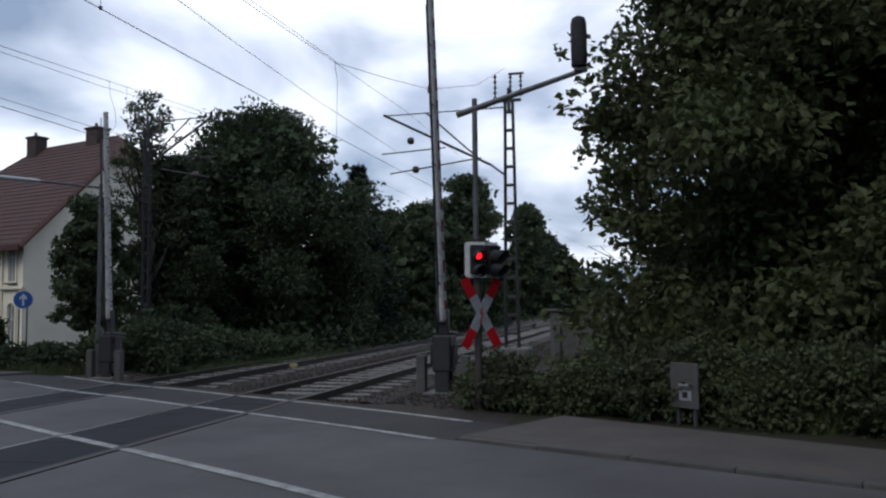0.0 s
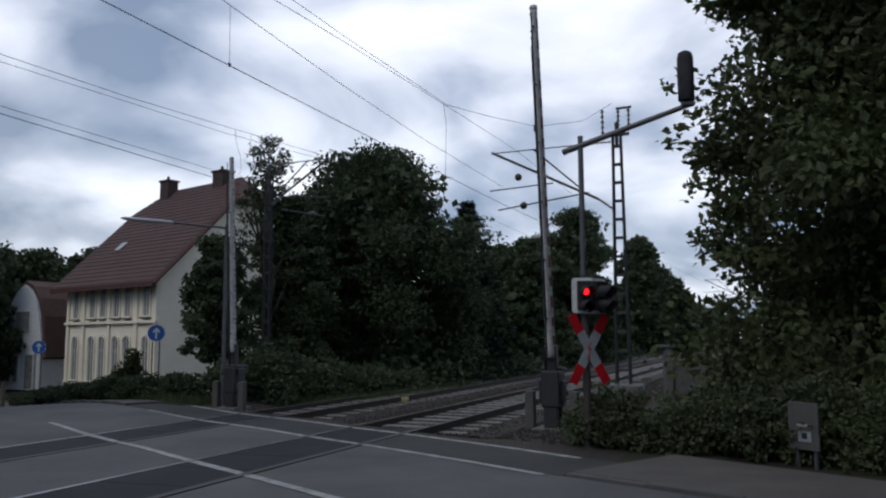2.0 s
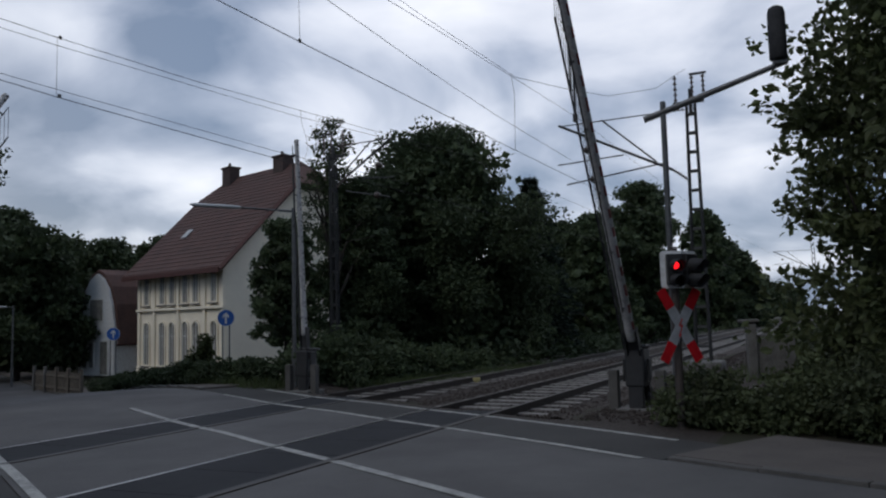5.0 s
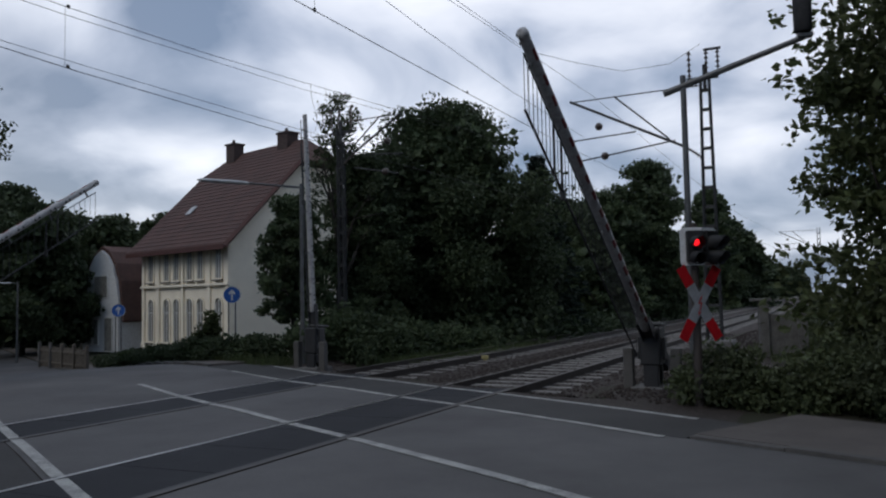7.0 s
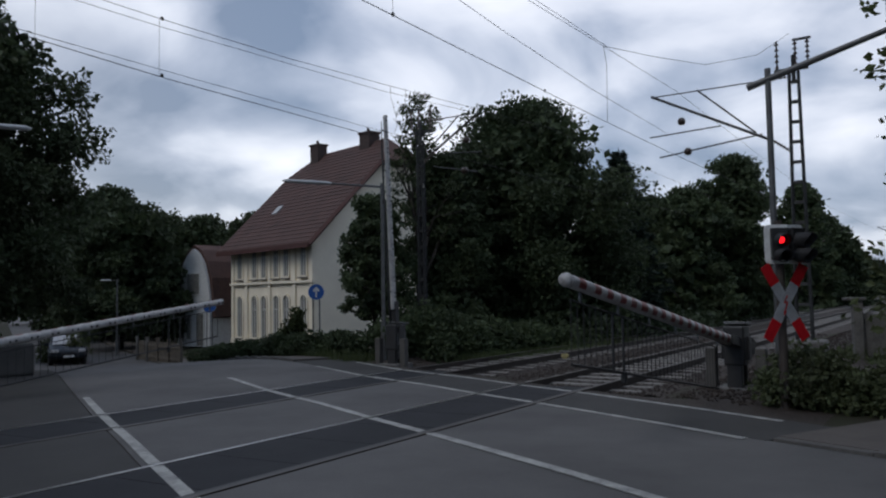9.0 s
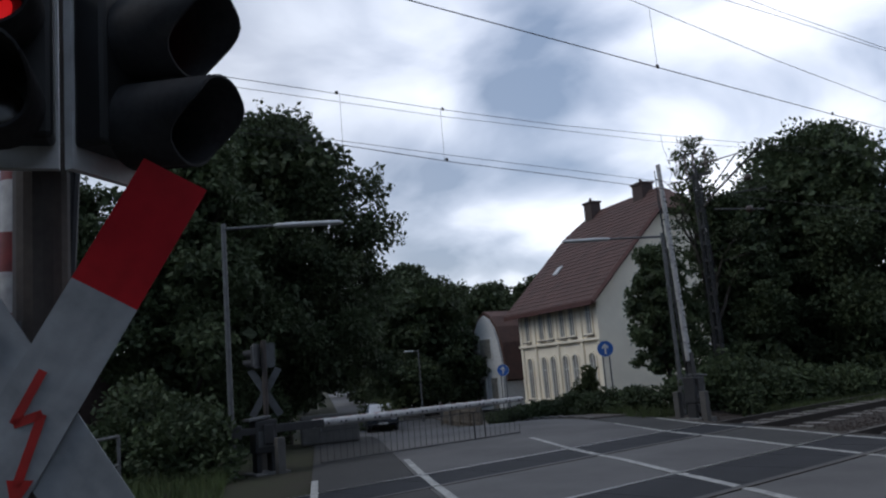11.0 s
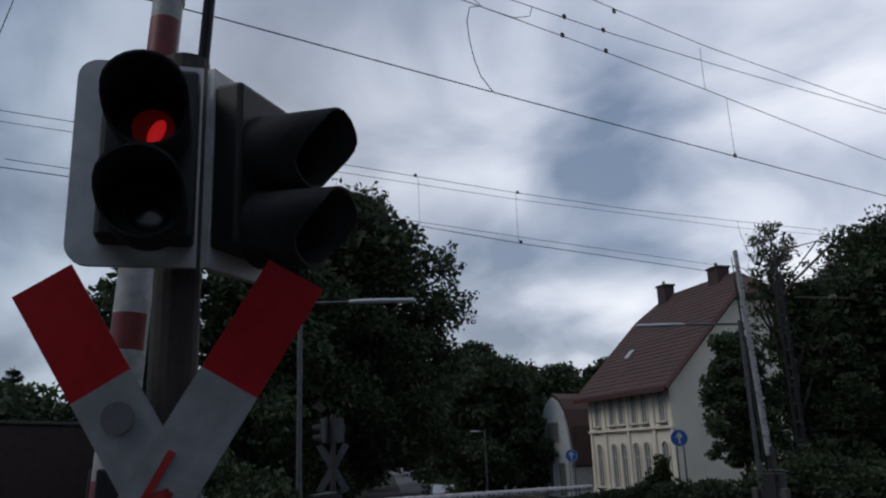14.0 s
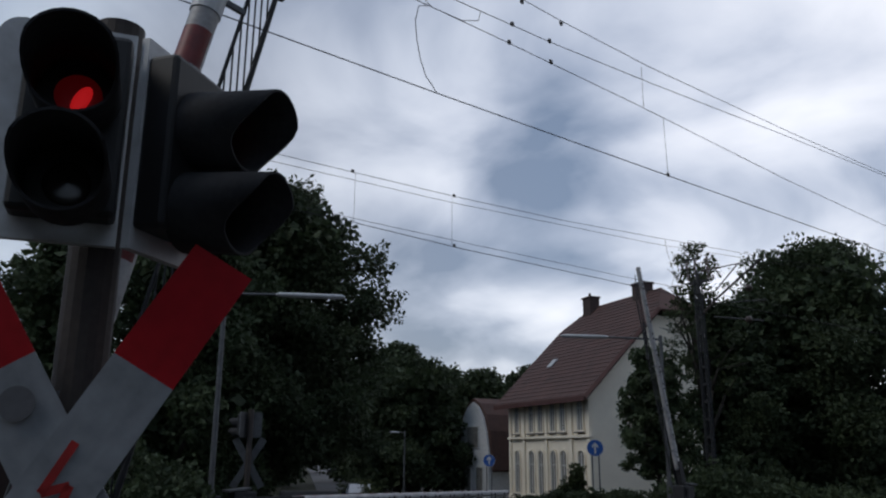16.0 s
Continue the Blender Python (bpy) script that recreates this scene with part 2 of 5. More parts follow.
M_REDLAMP = glow_mat("lit red lens", (1.0, 0.012, 0.02), 1.7)
M_REDDIM = glow_mat("red lens seen off its axis", (0.16, 0.003, 0.005), 0.12)
M_REDSTREAK = glow_mat("red light in the lens", (1.0, 0.02, 0.025), 0.33)
M_ARM_W = mat("grimy white barrier paint", (0.47, 0.46, 0.455), (0.25, 0.24, 0.24), 7, 0.5, bump=0.04, fine=22)
M_ARM_R = mat("grimy red barrier paint", (0.2, 0.02, 0.02), (0.09, 0.014, 0.014), 5, 0.5, bump=0.04, fine=22)
M_DIMLENS = mat("unlit amber lens", (0.03, 0.024, 0.02), (0.02, 0.016, 0.014), 8, 0.2)
M_CAR = mat("dark blue car paint", (0.02, 0.026, 0.035), (0.016, 0.02, 0.028), 3, 0.25, 0.3)
M_TYRE = mat("black tyre rubber", (0.015, 0.015, 0.015), (0.01, 0.01, 0.01), 8, 0.85)
M_LIGHTGLASS = mat("pale headlight and windscreen glass", (0.5, 0.5, 0.52), (0.35, 0.35, 0.37), 4, 0.15)
M_LUMI = mat("grey lamp housing", (0.5, 0.51, 0.52), (0.38, 0.38, 0.39), 4, 0.5)
M_INSUL = mat("brown porcelain insulator", (0.06, 0.04, 0.035), (0.035, 0.025, 0.02), 6, 0.3)
M_YELLOW = mat("yellow marker paint", (0.34, 0.3, 0.13), (0.22, 0.19, 0.08), 6, 0.6)


# ---- mesh helpers ----
def part(name, bm, material, parent=None, label="", smooth=False, m=None):
    """Links a bmesh as one mesh object under a thing or a part."""
    me = bpy.data.meshes.new(name)
    bm.to_mesh(me)
    bm.free()
    for mt in material if isinstance(material, (list, tuple)) else [material]:
        me.materials.append(mt)
    if smooth:
        for p in me.polygons:
            p.use_smooth = True
    ob = new(name, me)
    if parent:
        ob.parent = parent
    if m is not None:
        ob.matrix_basis = m
    if label:
        ob["label"] = label
    return ob


def thing(name, m, label, category, group="", kind=""):
    ob = new(name)
    ob.empty_display_size = 0.2
    ob.matrix_basis = m
    return tagged(ob, label, category, group, kind)


def B():
    return bmesh.new()


def box(bm, c, s, rot=None, bev=0.0, mi=0):
    m = Matrix.Translation(c)
    if rot is not None:
        m = m @ Euler([radians(v) for v in rot]).to_matrix().to_4x4()
    r = bmesh.ops.create_cube(bm, size=1.0, matrix=m @ Matrix.Diagonal((*s, 1)))
    fs = {f for v in r["verts"] for f in v.link_faces}
    for f in fs:
        f.material_index = mi
    if bev:
        es = list({e for v in r["verts"] for e in v.link_edges})
        g = bmesh.ops.bevel(bm, geom=es, offset=bev, segments=2, affect="EDGES", profile=0.5)
        for f in g["faces"]:
            f.material_index = mi
    return bm


def rod(bm, p0, p1, r0, r1=None, seg=10, mi=0, caps=True):
    p0, p1 = Vector(p0), Vector(p1)
    d = p1 - p0
    if d.length < 1e-6:
        return bm
    q = d.to_track_quat("Z", "Y").to_matrix().to_4x4()
    m = Matrix.Translation((p0 + p1) / 2) @ q
    r = bmesh.ops.create_cone(bm, cap_ends=caps, segments=seg, radius1=r0, radius2=r0 if r1 is None else r1, depth=d.length, matrix=m)
    for f in {f for v in r["verts"] for f in v.link_faces}:
        f.material_index = mi
    return bm


def lathe(bm, prof, c=(0, 0, 0), seg=20, mi=0, m=None, caps=True):
    """Turns a profile of (radius, height) about z."""
    rings = []
    for r, z in prof:
        ring = []
        for k in range(seg):
            a = 2 * math.pi * k / seg
            v = Vector((r * math.cos(a), r * math.sin(a), z))
            v = m @ v if m is not None else v + Vector(c)
            ring.append(bm.verts.new(v))
        rings.append(ring)
    for a, b in zip(rings, rings[1:]):
        for k in range(seg):
            f = bm.faces.new((a[k], a[(k + 1) % seg], b[(k + 1) % seg], b[k]))
            f.material_index = mi
            f.smooth = True
    for ring, flip in ((rings[0], True), (rings[-1], False)):
        if caps and prof[0 if flip else -1][0] > 1e-4:
            f = bm.faces.new(list(reversed(ring)) if flip else ring)
            f.material_index = mi
    return bm


def slab(bm, pts, z0, z1, mi=0):
    """A prism over a polygon of (x, y), from z0 up to z1."""
    lo = [bm.verts.new((p[0], p[1], z0)) for p in pts]
    hi = [bm.verts.new((p[0], p[1], z1)) for p in pts]
    fs = [bm.faces.new(hi), bm.faces.new(list(reversed(lo)))]
    n = len(pts)
    for k in range(n):
        fs.append(bm.faces.new((lo[k], lo[(k + 1) % n], hi[(k + 1) % n], hi[k])))
    for f in fs:
        f.material_index = mi
    bmesh.ops.recalc_face_normals(bm, faces=fs)
    return bm


def plate(bm, outline, y0, y1, mi=0):
    """A flat plate: an outline of (x, z), from y0 to y1 thick."""
    a = [bm.verts.new((x, y0, z)) for x, z in outline]
    b = [bm.verts.new((x, y1, z)) for x, z in outline]
    fs = [bm.faces.new(a), bm.faces.new(list(reversed(b)))]
    n = len(outline)
    for k in range(n):
        fs.append(bm.faces.new((a[k], b[k], b[(k + 1) % n], a[(k + 1) % n])))
    for f in fs:
        f.material_index = mi
    bmesh.ops.recalc_face_normals(bm, faces=fs)
    return bm


def round_rect(x0, z0, x1, z1, r, corners="abcd", seg=5):
    out = []
    for key, cx, cz, a0 in (("a", x1 - r, z0 + r, -90), ("b", x1 - r, z1 - r, 0), ("c", x0 + r, z1 - r, 90), ("d", x0 + r, z0 + r, 180)):
        if key in corners:
            out += [(cx + r * math.cos(radians(a0 + 90 * k / seg)), cz + r * math.sin(radians(a0 + 90 * k / seg))) for k in range(seg + 1)]
        else:
            sx, sz = {"a": (1, -1), "b": (1, 1), "c": (-1, 1), "d": (-1, -1)}[key]
            out.append((cx + r * sx, cz + r * sz))
    return out


def strip(name, u0, u1, a0, a1, z, material, thick=0.05, step=0.5, parent=None):
    """A long sheet along the road that follows the ground."""
    bm = B()
    n = max(1, int(abs(u1 - u0) / step))
    rows = []
    side = lambda v, u: v(u) if callable(v) else v
    na = max(1, int(abs(side(a1, u0) - side(a0, u0)) / 0.45))
    for k in range(n + 1):
        u = u0 + (u1 - u0) * k / n
        e0, e1 = side(a0, u), side(a1, u)
        edge = [(e0 + (e1 - e0) * j / na, 0) for j in range(na + 1)] + [(e1, -thick), (e0, -thick)]
        w = len(edge)
        pts = []
        for a, dz in edge:
            p = on_road(u, a)
            pts.append(bm.verts.new((p.x, p.y, p.z + z + dz)))
        rows.append(pts)
    for p, q in zip(rows, rows[1:]):
        for k in range(w):
            bm.faces.new((p[k], p[(k + 1) % w], q[(k + 1) % w], q[k]))
    bm.faces.new(rows[0])
    bm.faces.new(list(reversed(rows[-1])))
    bmesh.ops.recalc_face_normals(bm, faces=bm.faces[:])
    return part(name, bm, material, parent)


# ---- ground ----
bm = B()
xs = [-900, -500, -260, -150] + list(range(-100, -20, 3)) + list(range(-20, 31)) + list(range(33, 61, 3)) + [90, 150, 260, 500, 900]
grid = [[bm.verts.new((x, y, ground_z(x, y) - 0.03)) for x in xs] for y in xs]
for r0, r1 in zip(grid, grid[1:]):
    for k in range(len(xs) - 1):
        bm.faces.new((r0[k], r0[k + 1], r1[k + 1], r1[k]))
ground = tagged(part("ground", bm, M_SOIL, smooth=True), "grassy brown soil around the crossing", "ground", kind="structure")

def kerb_a(u):
    """The kerb runs slightly away from the road's line."""
    return 6.93 + 0.10 * max(5.6 - u, 0.0) if u > -4 else 7.89


road = tagged(strip("road", -70, 190, 1.28, lambda u: kerb_a(u) if u < 5.6 else 6.88, 0.0, M_ASPHALT, 0.3), "worn grey asphalt road over the railway", "road", kind="structure")
pave_l = tagged(strip("pavement", -70, 30, -0.35, 1.26, 0.004, M_ASPHALT_DARK, 0.3), "flush dark asphalt footway beside the road", "pavement", kind="structure")
pave_x = tagged(strip("pavement", 5.62, 20.4, 6.90, 8.14, 0.004, M_ASPHALT_DARK, 0.3), "dark asphalt footway across the tracks", "pavement", kind="structure")
pave_f = tagged(strip("pavement", 20.5, 190, 7.05, 8.6, 0.05, M_PAVE, 0.35), "pale asphalt pavement before the houses", "pavement", kind="structure")
pave_r = tagged(strip("pavement", -70, 5.6, lambda u: kerb_a(u) + 0.14, 9.05, 0.035, M_PAVE, 0.35), "low grey-brown asphalt pavement beside the hedge", "pavement", kind="structure")


def kerb():
    bm = B()
    box(bm, (0, 0, -0.075), (0.998, 0.13, 0.23), bev=0.008)
    return bm


first_kerb = part("kerb_stone", kerb(), M_KERB, pave_r)
k_me = first_kerb.data
bpy.data.objects.remove(first_kerb)
for k in range(60):
    ob = new("kerb_stone", k_me)
    ob.parent = pave_r
    u = 5.08 - k
    turn = math.degrees(math.atan(0.10)) if u > -4 else 0.0
    ob.matrix_basis = Matrix.Translation(on_road(u, kerb_a(u) + 0.07, -0.012 * (k == 0) + random.uniform(-0.004, 0.004))) @ pose(0, 0, 0, 0, 0, ROAD_DEG + 90 + turn)
for k in range(24):
    ob = new("kerb_stone", k_me)
    ob.parent = pave_f
    p = on_road(21.0 + k, 6.97)
    ob.matrix_basis = Matrix.Translation(p + Vector((0, 0, 0.02))) @ pose(0, 0, 0, 0, 0, ROAD_DEG + 90)

# painted lines, broken where the rails cross
def cross_u(a, off):
    """Where the line across = a meets the line at off from the tracks' zero."""
    base = RA * a
    return (off - base.dot(TN)) / RD.dot(TN)


def line(a, width, u0, u1, breaks, name="road_line"):
    cuts = [u0]
    for off, half in breaks:
        c = cross_u(a, off)
        if u0 < c - half and c + half < u1:
            cuts += [c - half, c + half]
    cuts.append(u1)
    for s0, s1 in zip(cuts[::2], cuts[1::2]):
        tagged(strip(name, s0, s1, a - width / 2, a + width / 2, 0.012, M_LINE, 0.006, 0.5), "worn white painted line on the asphalt", "road line", "road lines", "structure")


RAILS = [(c + d, 0.06) for c in (TRACK_1, TRACK_2) for d in (-0.7, 0.7)]
line(4.33, 0.12, -20, 17.0, RAILS)
line(1.40, 0.12, 3.5, 15.2, RAILS)
line(6.79, 0.10, 5.8, 18.4, RAILS)
line(8.02, 0.09, 6.3, 18.8, RAILS)
line(-0.30, 0.11, 4.0, 13.4, [])


# ---- railway ----
def railway(name, off):
    th = tagged(new(name), "straight railway track on brown ballast", "railway track", "railway tracks", "structure")
    # the crossing's stretch between the road's two sides
    s_in = (-0.75 - (TN * off).dot(RA)) / TD.dot(RA)
    s_out = (8.3 - (TN * off).dot(RA)) / TD.dot(RA)
    dz = crossing_z(off) - 0.16
    for side in (-1, 1):
        bm = B()
        o = off + side * 0.71
        top = crossing_z(o) + 0.013
        for s0, s1 in ((-120, s_in), (s_in, s_out), (s_out, 260)):
            a, b = on_track(s0, o), on_track(s1, o)
            # bright head only on the far crossing rail, where the sky gleams
            for w, z0, z1, mi in ((0.14, top - 0.16, top - 0.14, 0), (0.03, top - 0.14, top - 0.04, 0), (0.07, top - 0.04, top - 0.004, 0), (0.062, top - 0.006, top, 1 if s0 == s_in and side > 0 else 2)):
                n = TN * (w / 2)
                slab(bm, [a - n, b - n, b + n, a + n], z0, z1, mi)
        part("rail", bm, [M_RAIL, M_RAILGLEAM, M_RAILDULL], th, "rusty steel rail")
    bm = B()
    for s0, s1 in ((-120, s_in - 0.4), (s_out + 0.6, 260)):
        for n in range(60):
            a0, a1 = s0 + (s1 - s0) * n / 60, s0 + (s1 - s0) * (n + 1) / 60
            prof = [(-2.1, -0.1), (-1.5, 0.035), (1.5, 0.035), (2.1, -0.1)]
            for (o0, z0), (o1, z1) in zip(prof, prof[1:]):
                bm.faces.new([bm.verts.new(on_track(s, off + o, dz + z)) for s, o, z in ((a0, o0, z0), (a1, o0, z0), (a1, o1, z1), (a0, o1, z1))])
    part("ballast_bed", bm, M_BALLAST, th)
    bm = B()
    box(bm, (0, 0, 0), (2.5, 0.24, 0.13), bev=0.02)
    first = part("sleeper", bm, M_SLEEPER, th)
    me = first.data
    bpy.data.objects.remove(first)
    for k in range(130):
        ob = new("sleeper", me)
        ob.parent = th
        ob.matrix_basis = Matrix.Translation(on_track(s_out + 0.8 + k * 0.63, off, dz - 0.012 + random.uniform(-0.006, 0.006))) @ pose(0, 0, 0, 0, 0, TRACK_DEG + 90 + random.uniform(-0.8, 0.8))
    bm = B()
    for k in range(120):
        p = on_track(s_in - 0.6 - k * 0.63, off, dz - 0.01)
        box(bm, p, (2.5, 0.25, 0.12), (0, 0, TRACK_DEG + 90))
    tagged(part("sleepers_far", bm, M_SLEEPER, th), kind="stuff")
    # crossing panels between the rails, each its own slab of rubber
    n = 9
    for k in range(n):
        s0, s1 = s_in + (s_out - s_in) * k / n + 0.006, s_in + (s_out - s_in) * (k + 1) / n - 0.006
        bm = B()
        corner = [(s, o, crossing_z(off + o) + z) for z in (-0.06, 0.008) for s, o in ((s0, -0.615), (s1, -0.615), (s1, 0.665), (s0, 0.665))]
        v = [bm.verts.new(on_track(s, off + o, z)) for s, o, z in corner]
        for f in ((0, 1, 2, 3), (7, 6, 5, 4), (0, 4, 5, 1), (1, 5, 6, 2), (2, 6, 7, 3), (3, 7, 4, 0)):
            bm.faces.new([v[i] for i in f])
        bmesh.ops.recalc_face_normals(bm, faces=bm.faces[:])
        part("crossing_panel", bm, M_PANEL, th, "smooth dark crossing panel between the rails")
    bm = B()
    a, b, z = TN * (off - 0.68), TN * (off - 0.62), crossing_z(off - 0.65)
    slab(bm, [TD * s_in + a, TD * s_out + a, TD * s_out + b, TD * s_in + b], z - 0.05, z + 0.0125)
    part("groove_edge", bm, M_BLACK, th, "dark flange groove")
    return th


railway("railway_track", TRACK_1)
railway("railway_track", TRACK_2)

# brown gravel between and beside the tracks
bm = B()
offs = [1.3, 2.4, 3.4, 3.9, 4.4, 6.0, 8.0, 10.0, 11.6, 12.1, 12.7]
rows = []
for a in [8.16, 8.4, 8.7, 9.0, 9.4, 10.5, 12.0, 15.0, 20.0, 30.0, 45.0, 60.0]:
    row = []
    for o in offs:
        q = on_track((a - o * TN.dot(RA)) / TD.dot(RA), o)
        row.append(bm.verts.new((q.x, q.y, ground_z(q.x, q.y) - (0.008 if o > 2 else 0.034))))
    rows.append(row)
for r0, r1 in zip(rows, rows[1:]):
    for j in range(len(offs) - 1):
        bm.faces.new((r0[j], r0[j + 1], r1[j + 1], r1[j]))
bmesh.ops.recalc_face_normals(bm, faces=bm.faces[:])
tagged(part("gravel", bm, M_BALLAST), "brown gravel and dirt beside the tracks", "gravel", kind="structure")

# loose ballast stones by the crossing
rng = np.random.default_rng(4)
verts, faces = [], []
for k in range(20000):
    s, o = 9.0 + 24 * rng.random() ** 1.5, rng.uniform(2.5, 12.6)
    if s * TD.dot(RA) + o * (TN.dot(RA)) < 8.75:
        continue
    r = rng.uniform(0.016, 0.036)
    track = TRACK_1 if abs(o - TRACK_1) < abs(o - TRACK_2) else TRACK_2
    near = abs(o - track)
    p = on_track(s, o)
    bed = crossing_z(track) - 0.16 + (0.035 if near < 1.5 else 0.035 - 0.135 * min((near - 1.5) / 0.6, 1))
    p.z = max(bed, ground_z(p.x, p.y)) + r * 0.15
    base = len(verts)
    for dx, dy, dz in ((1, 0, 0), (-1, 0.2, 0), (0, 1, 0.1), (0.1, -1, 0), (0, 0, 0.8), (0.1, 0, -0.7)):
        verts.append((p.x + r * dx * rng.uniform(0.7, 1.2), p.y + r * dy * rng.uniform(0.7, 1.2), p.z + r * dz))
    faces += [[base + i for i in f] for f in ((0, 2, 4), (2, 1, 4), (1, 3, 4), (3, 0, 4), (2, 0, 5), (1, 2, 5), (3, 1, 5), (0, 3, 5))]
me = bpy.data.meshes.new("ballast_stones")
me.from_pydata(verts, [], faces)
me.materials.append(M_BALLAST)
tagged(new("ballast_stones", me), "loose brown ballast stones beside the rails", "ballast", kind="stuff")


# ---- plants ----
def leaves(name, clumps, count, size, material, parent, seed, droop=0.2, shell=0.75, aspect=0.62):
    """Small leaf blades scattered through overlapping uneven clumps (x, y, z, rx, ry, rz)."""
    g = np.random.default_rng(seed)
    cl = np.array(clumps, float)
    vol = (cl[:, 3] * cl[:, 4] * cl[:, 5]) ** 0.67
    pick = g.choice(len(cl), count, p=vol / vol.sum())
    d = g.normal(size=(count, 3))
    d /= np.linalg.norm(d, axis=1, keepdims=True)
    rad = 1 - shell * g.random(count) ** 1.5
    lump = 1 + 0.22 * np.sin(d[:, 0] * 5 + pick) * np.sin(d[:, 1] * 6 + 2 * pick) + 0.16 * np.sin(d[:, 2] * 9 + pick * 1.7)
    c = cl[pick, :3] + d * (rad * lump)[:, None] * cl[pick, 3:]
    ax = d + g.normal(size=(count, 3)) * 0.8
    ax[:, 2] -= droop
    ax /= np.linalg.norm(ax, axis=1, keepdims=True)
    sd = np.cross(ax, g.normal(size=(count, 3)))
    sd /= np.linalg.norm(sd, axis=1, keepdims=True) + 1e-9
    nm = np.cross(ax, sd)
    ln = size * g.uniform(0.6, 1.3, count)[:, None]
    w = ln * aspect * 0.5
    v = np.stack([c - ax * ln * 0.5, c + sd * w + nm * ln * 0.1, c + ax * ln * 0.5, c - sd * w + nm * ln * 0.1], 1).reshape(-1, 3)
    me = bpy.data.meshes.new(name)
    me.from_pydata(v.tolist(), [], np.arange(count * 4).reshape(-1, 4).tolist())
    me.materials.append(material)
    ob = new(name, me)
    if parent:
        ob.parent = parent
    return ob


def trunk(parent, height, r, limbs, seed, material=None):
    g = random.Random(seed)
    bm = B()
    p = Vector((0, 0, -0.3))
    k = 7
    for i in range(k):
        q = Vector((g.uniform(-0.1, 0.1) * (i > 0), g.uniform(-0.1, 0.1) * (i > 0), height * (i + 1) / k))
        rod(bm, p, q, r * (1 - 0.85 * i / k), r * (1 - 0.85 * (i + 1) / k), 9)
        p = q
    for x, y, z, x0z in limbs:
        a = Vector((0, 0, x0z))
        b = Vector((x, y, z))
        mid = a.lerp(b, 0.5) + Vector((g.uniform(-0.2, 0.2), g.uniform(-0.2, 0.2), 0.25))
        rod(bm, a, mid, r * 0.4, r * 0.25, 7)
        rod(bm, mid, b, r * 0.25, r * 0.06, 7)
        for _ in range(3):
            e = mid.lerp(b, g.uniform(0.2, 0.9))
            rod(bm, e, e + Vector((g.uniform(-0.8, 0.8), g.uniform(-0.8, 0.8), g.uniform(0, 0.8))), r * 0.12, r * 0.03, 5)
    return part("trunk", bm, material or M_BARK, parent, smooth=True)


def broadleaf(m, height, radius, seed, label, count=26000, size=0.22, material=None, low=0.12, n=34, category="tree", spread=1.0, sprays=()):
    """A tree whose crown is many uneven clumps."""
    g = random.Random(seed)
    th = thing("tree", m, label, category)
    clumps, limbs = [], []
    n *= 2
    for k in range(n):
        t = (k + 0.5) / n
        z = height * (low + (1 - low) * t)
        env = math.sin(math.pi * min(1, 0.16 + 0.84 * t ** 0.9)) ** 0.55 * (1.0 if t < 0.8 else 0.9)
        a = k * 2.399 + g.uniform(-0.4, 0.4)
        d = radius * env * g.uniform(0.25, 0.95) * spread
        rr = radius * g.uniform(0.13, 0.32)
        x, y = d * math.cos(a), d * math.sin(a)
        z = min(z, height - rr * 0.55)
        clumps.append((x, y, z, rr, rr, rr * g.uniform(0.55, 0.8)))
        if k % 5 == 0:
            limbs.append((x, y, z, max(0.5, z * 0.55)))
    for x, y, z, rr in sprays:
        clumps += [(x, y, z, rr, rr, rr * 0.6), (x * 0.9, y * 0.9, z - 0.1, rr, rr, rr * 0.6)]
        limbs.append((x, y, z, max(0.5, z * 0.6)))
    trunk(th, height * 0.85, max(0.1, height * 0.022), limbs, seed)
    leaves("crown", clumps, count, size, material or M_LEAF, th, seed)
    core = [(0.15 * radius * math.cos(q), 0.15 * radius * math.sin(q), height * (low + 0.12 + (0.8 - low) * q / 7), radius * 0.5, radius * 0.5, height * 0.11) for q in range(7)]
    leaves("inner_foliage", core, count // 7, size * 1.9, material or M_LEAF, th, seed + 500, shell=1.0, aspect=0.8)
    return th


def conifer(m, height, radius, seed, label, count=16000):
    g = np.random.default_rng(seed)
    th = thing("conifer", m, label, "tree")
    bm = B()
    rod(bm, (0, 0, -0.3), (0, 0, height), 0.16, 0.01, 8)
    part("trunk", bm, M_BARK, th)
    v = []
    tiers = int(height * 3.2)
    per = max(1, count // (tiers * 9))
    for t in range(tiers):
        f = t / tiers
        z = 0.4 + (height - 0.5) * f
        r = radius * (1 - f) ** 0.85 + 0.12
        for b in range(9):
            a = b * 0.7 + t * 1.3 + g.uniform(-0.2, 0.2)
            L = r * g.uniform(0.65, 1.12)
            for _ in range(per):
                d = L * g.random() ** 0.6
                c = np.array([d * math.cos(a), d * math.sin(a), z - 0.28 * d + 0.18 * (d / max(r, 0.1)) ** 2]) + g.normal(size=3) * 0.07
                ax = np.array([math.cos(a) + g.normal() * 0.6, math.sin(a) + g.normal() * 0.6, -0.2 + g.normal() * 0.3])
                ax /= np.linalg.norm(ax)
                sd = np.cross(ax, g.normal(size=3))
                sd /= np.linalg.norm(sd)
                ln = g.uniform(0.14, 0.3)
                v += [c - ax * ln / 2, c + sd * 0.035, c + ax * ln / 2, c - sd * 0.035]
    me = bpy.data.meshes.new("crown")
    me.from_pydata([tuple(q) for q in v], [], np.arange(len(v)).reshape(-1, 4).tolist())
    me.materials.append(M_NEEDLE)
    new("crown", me).parent = th
    return th


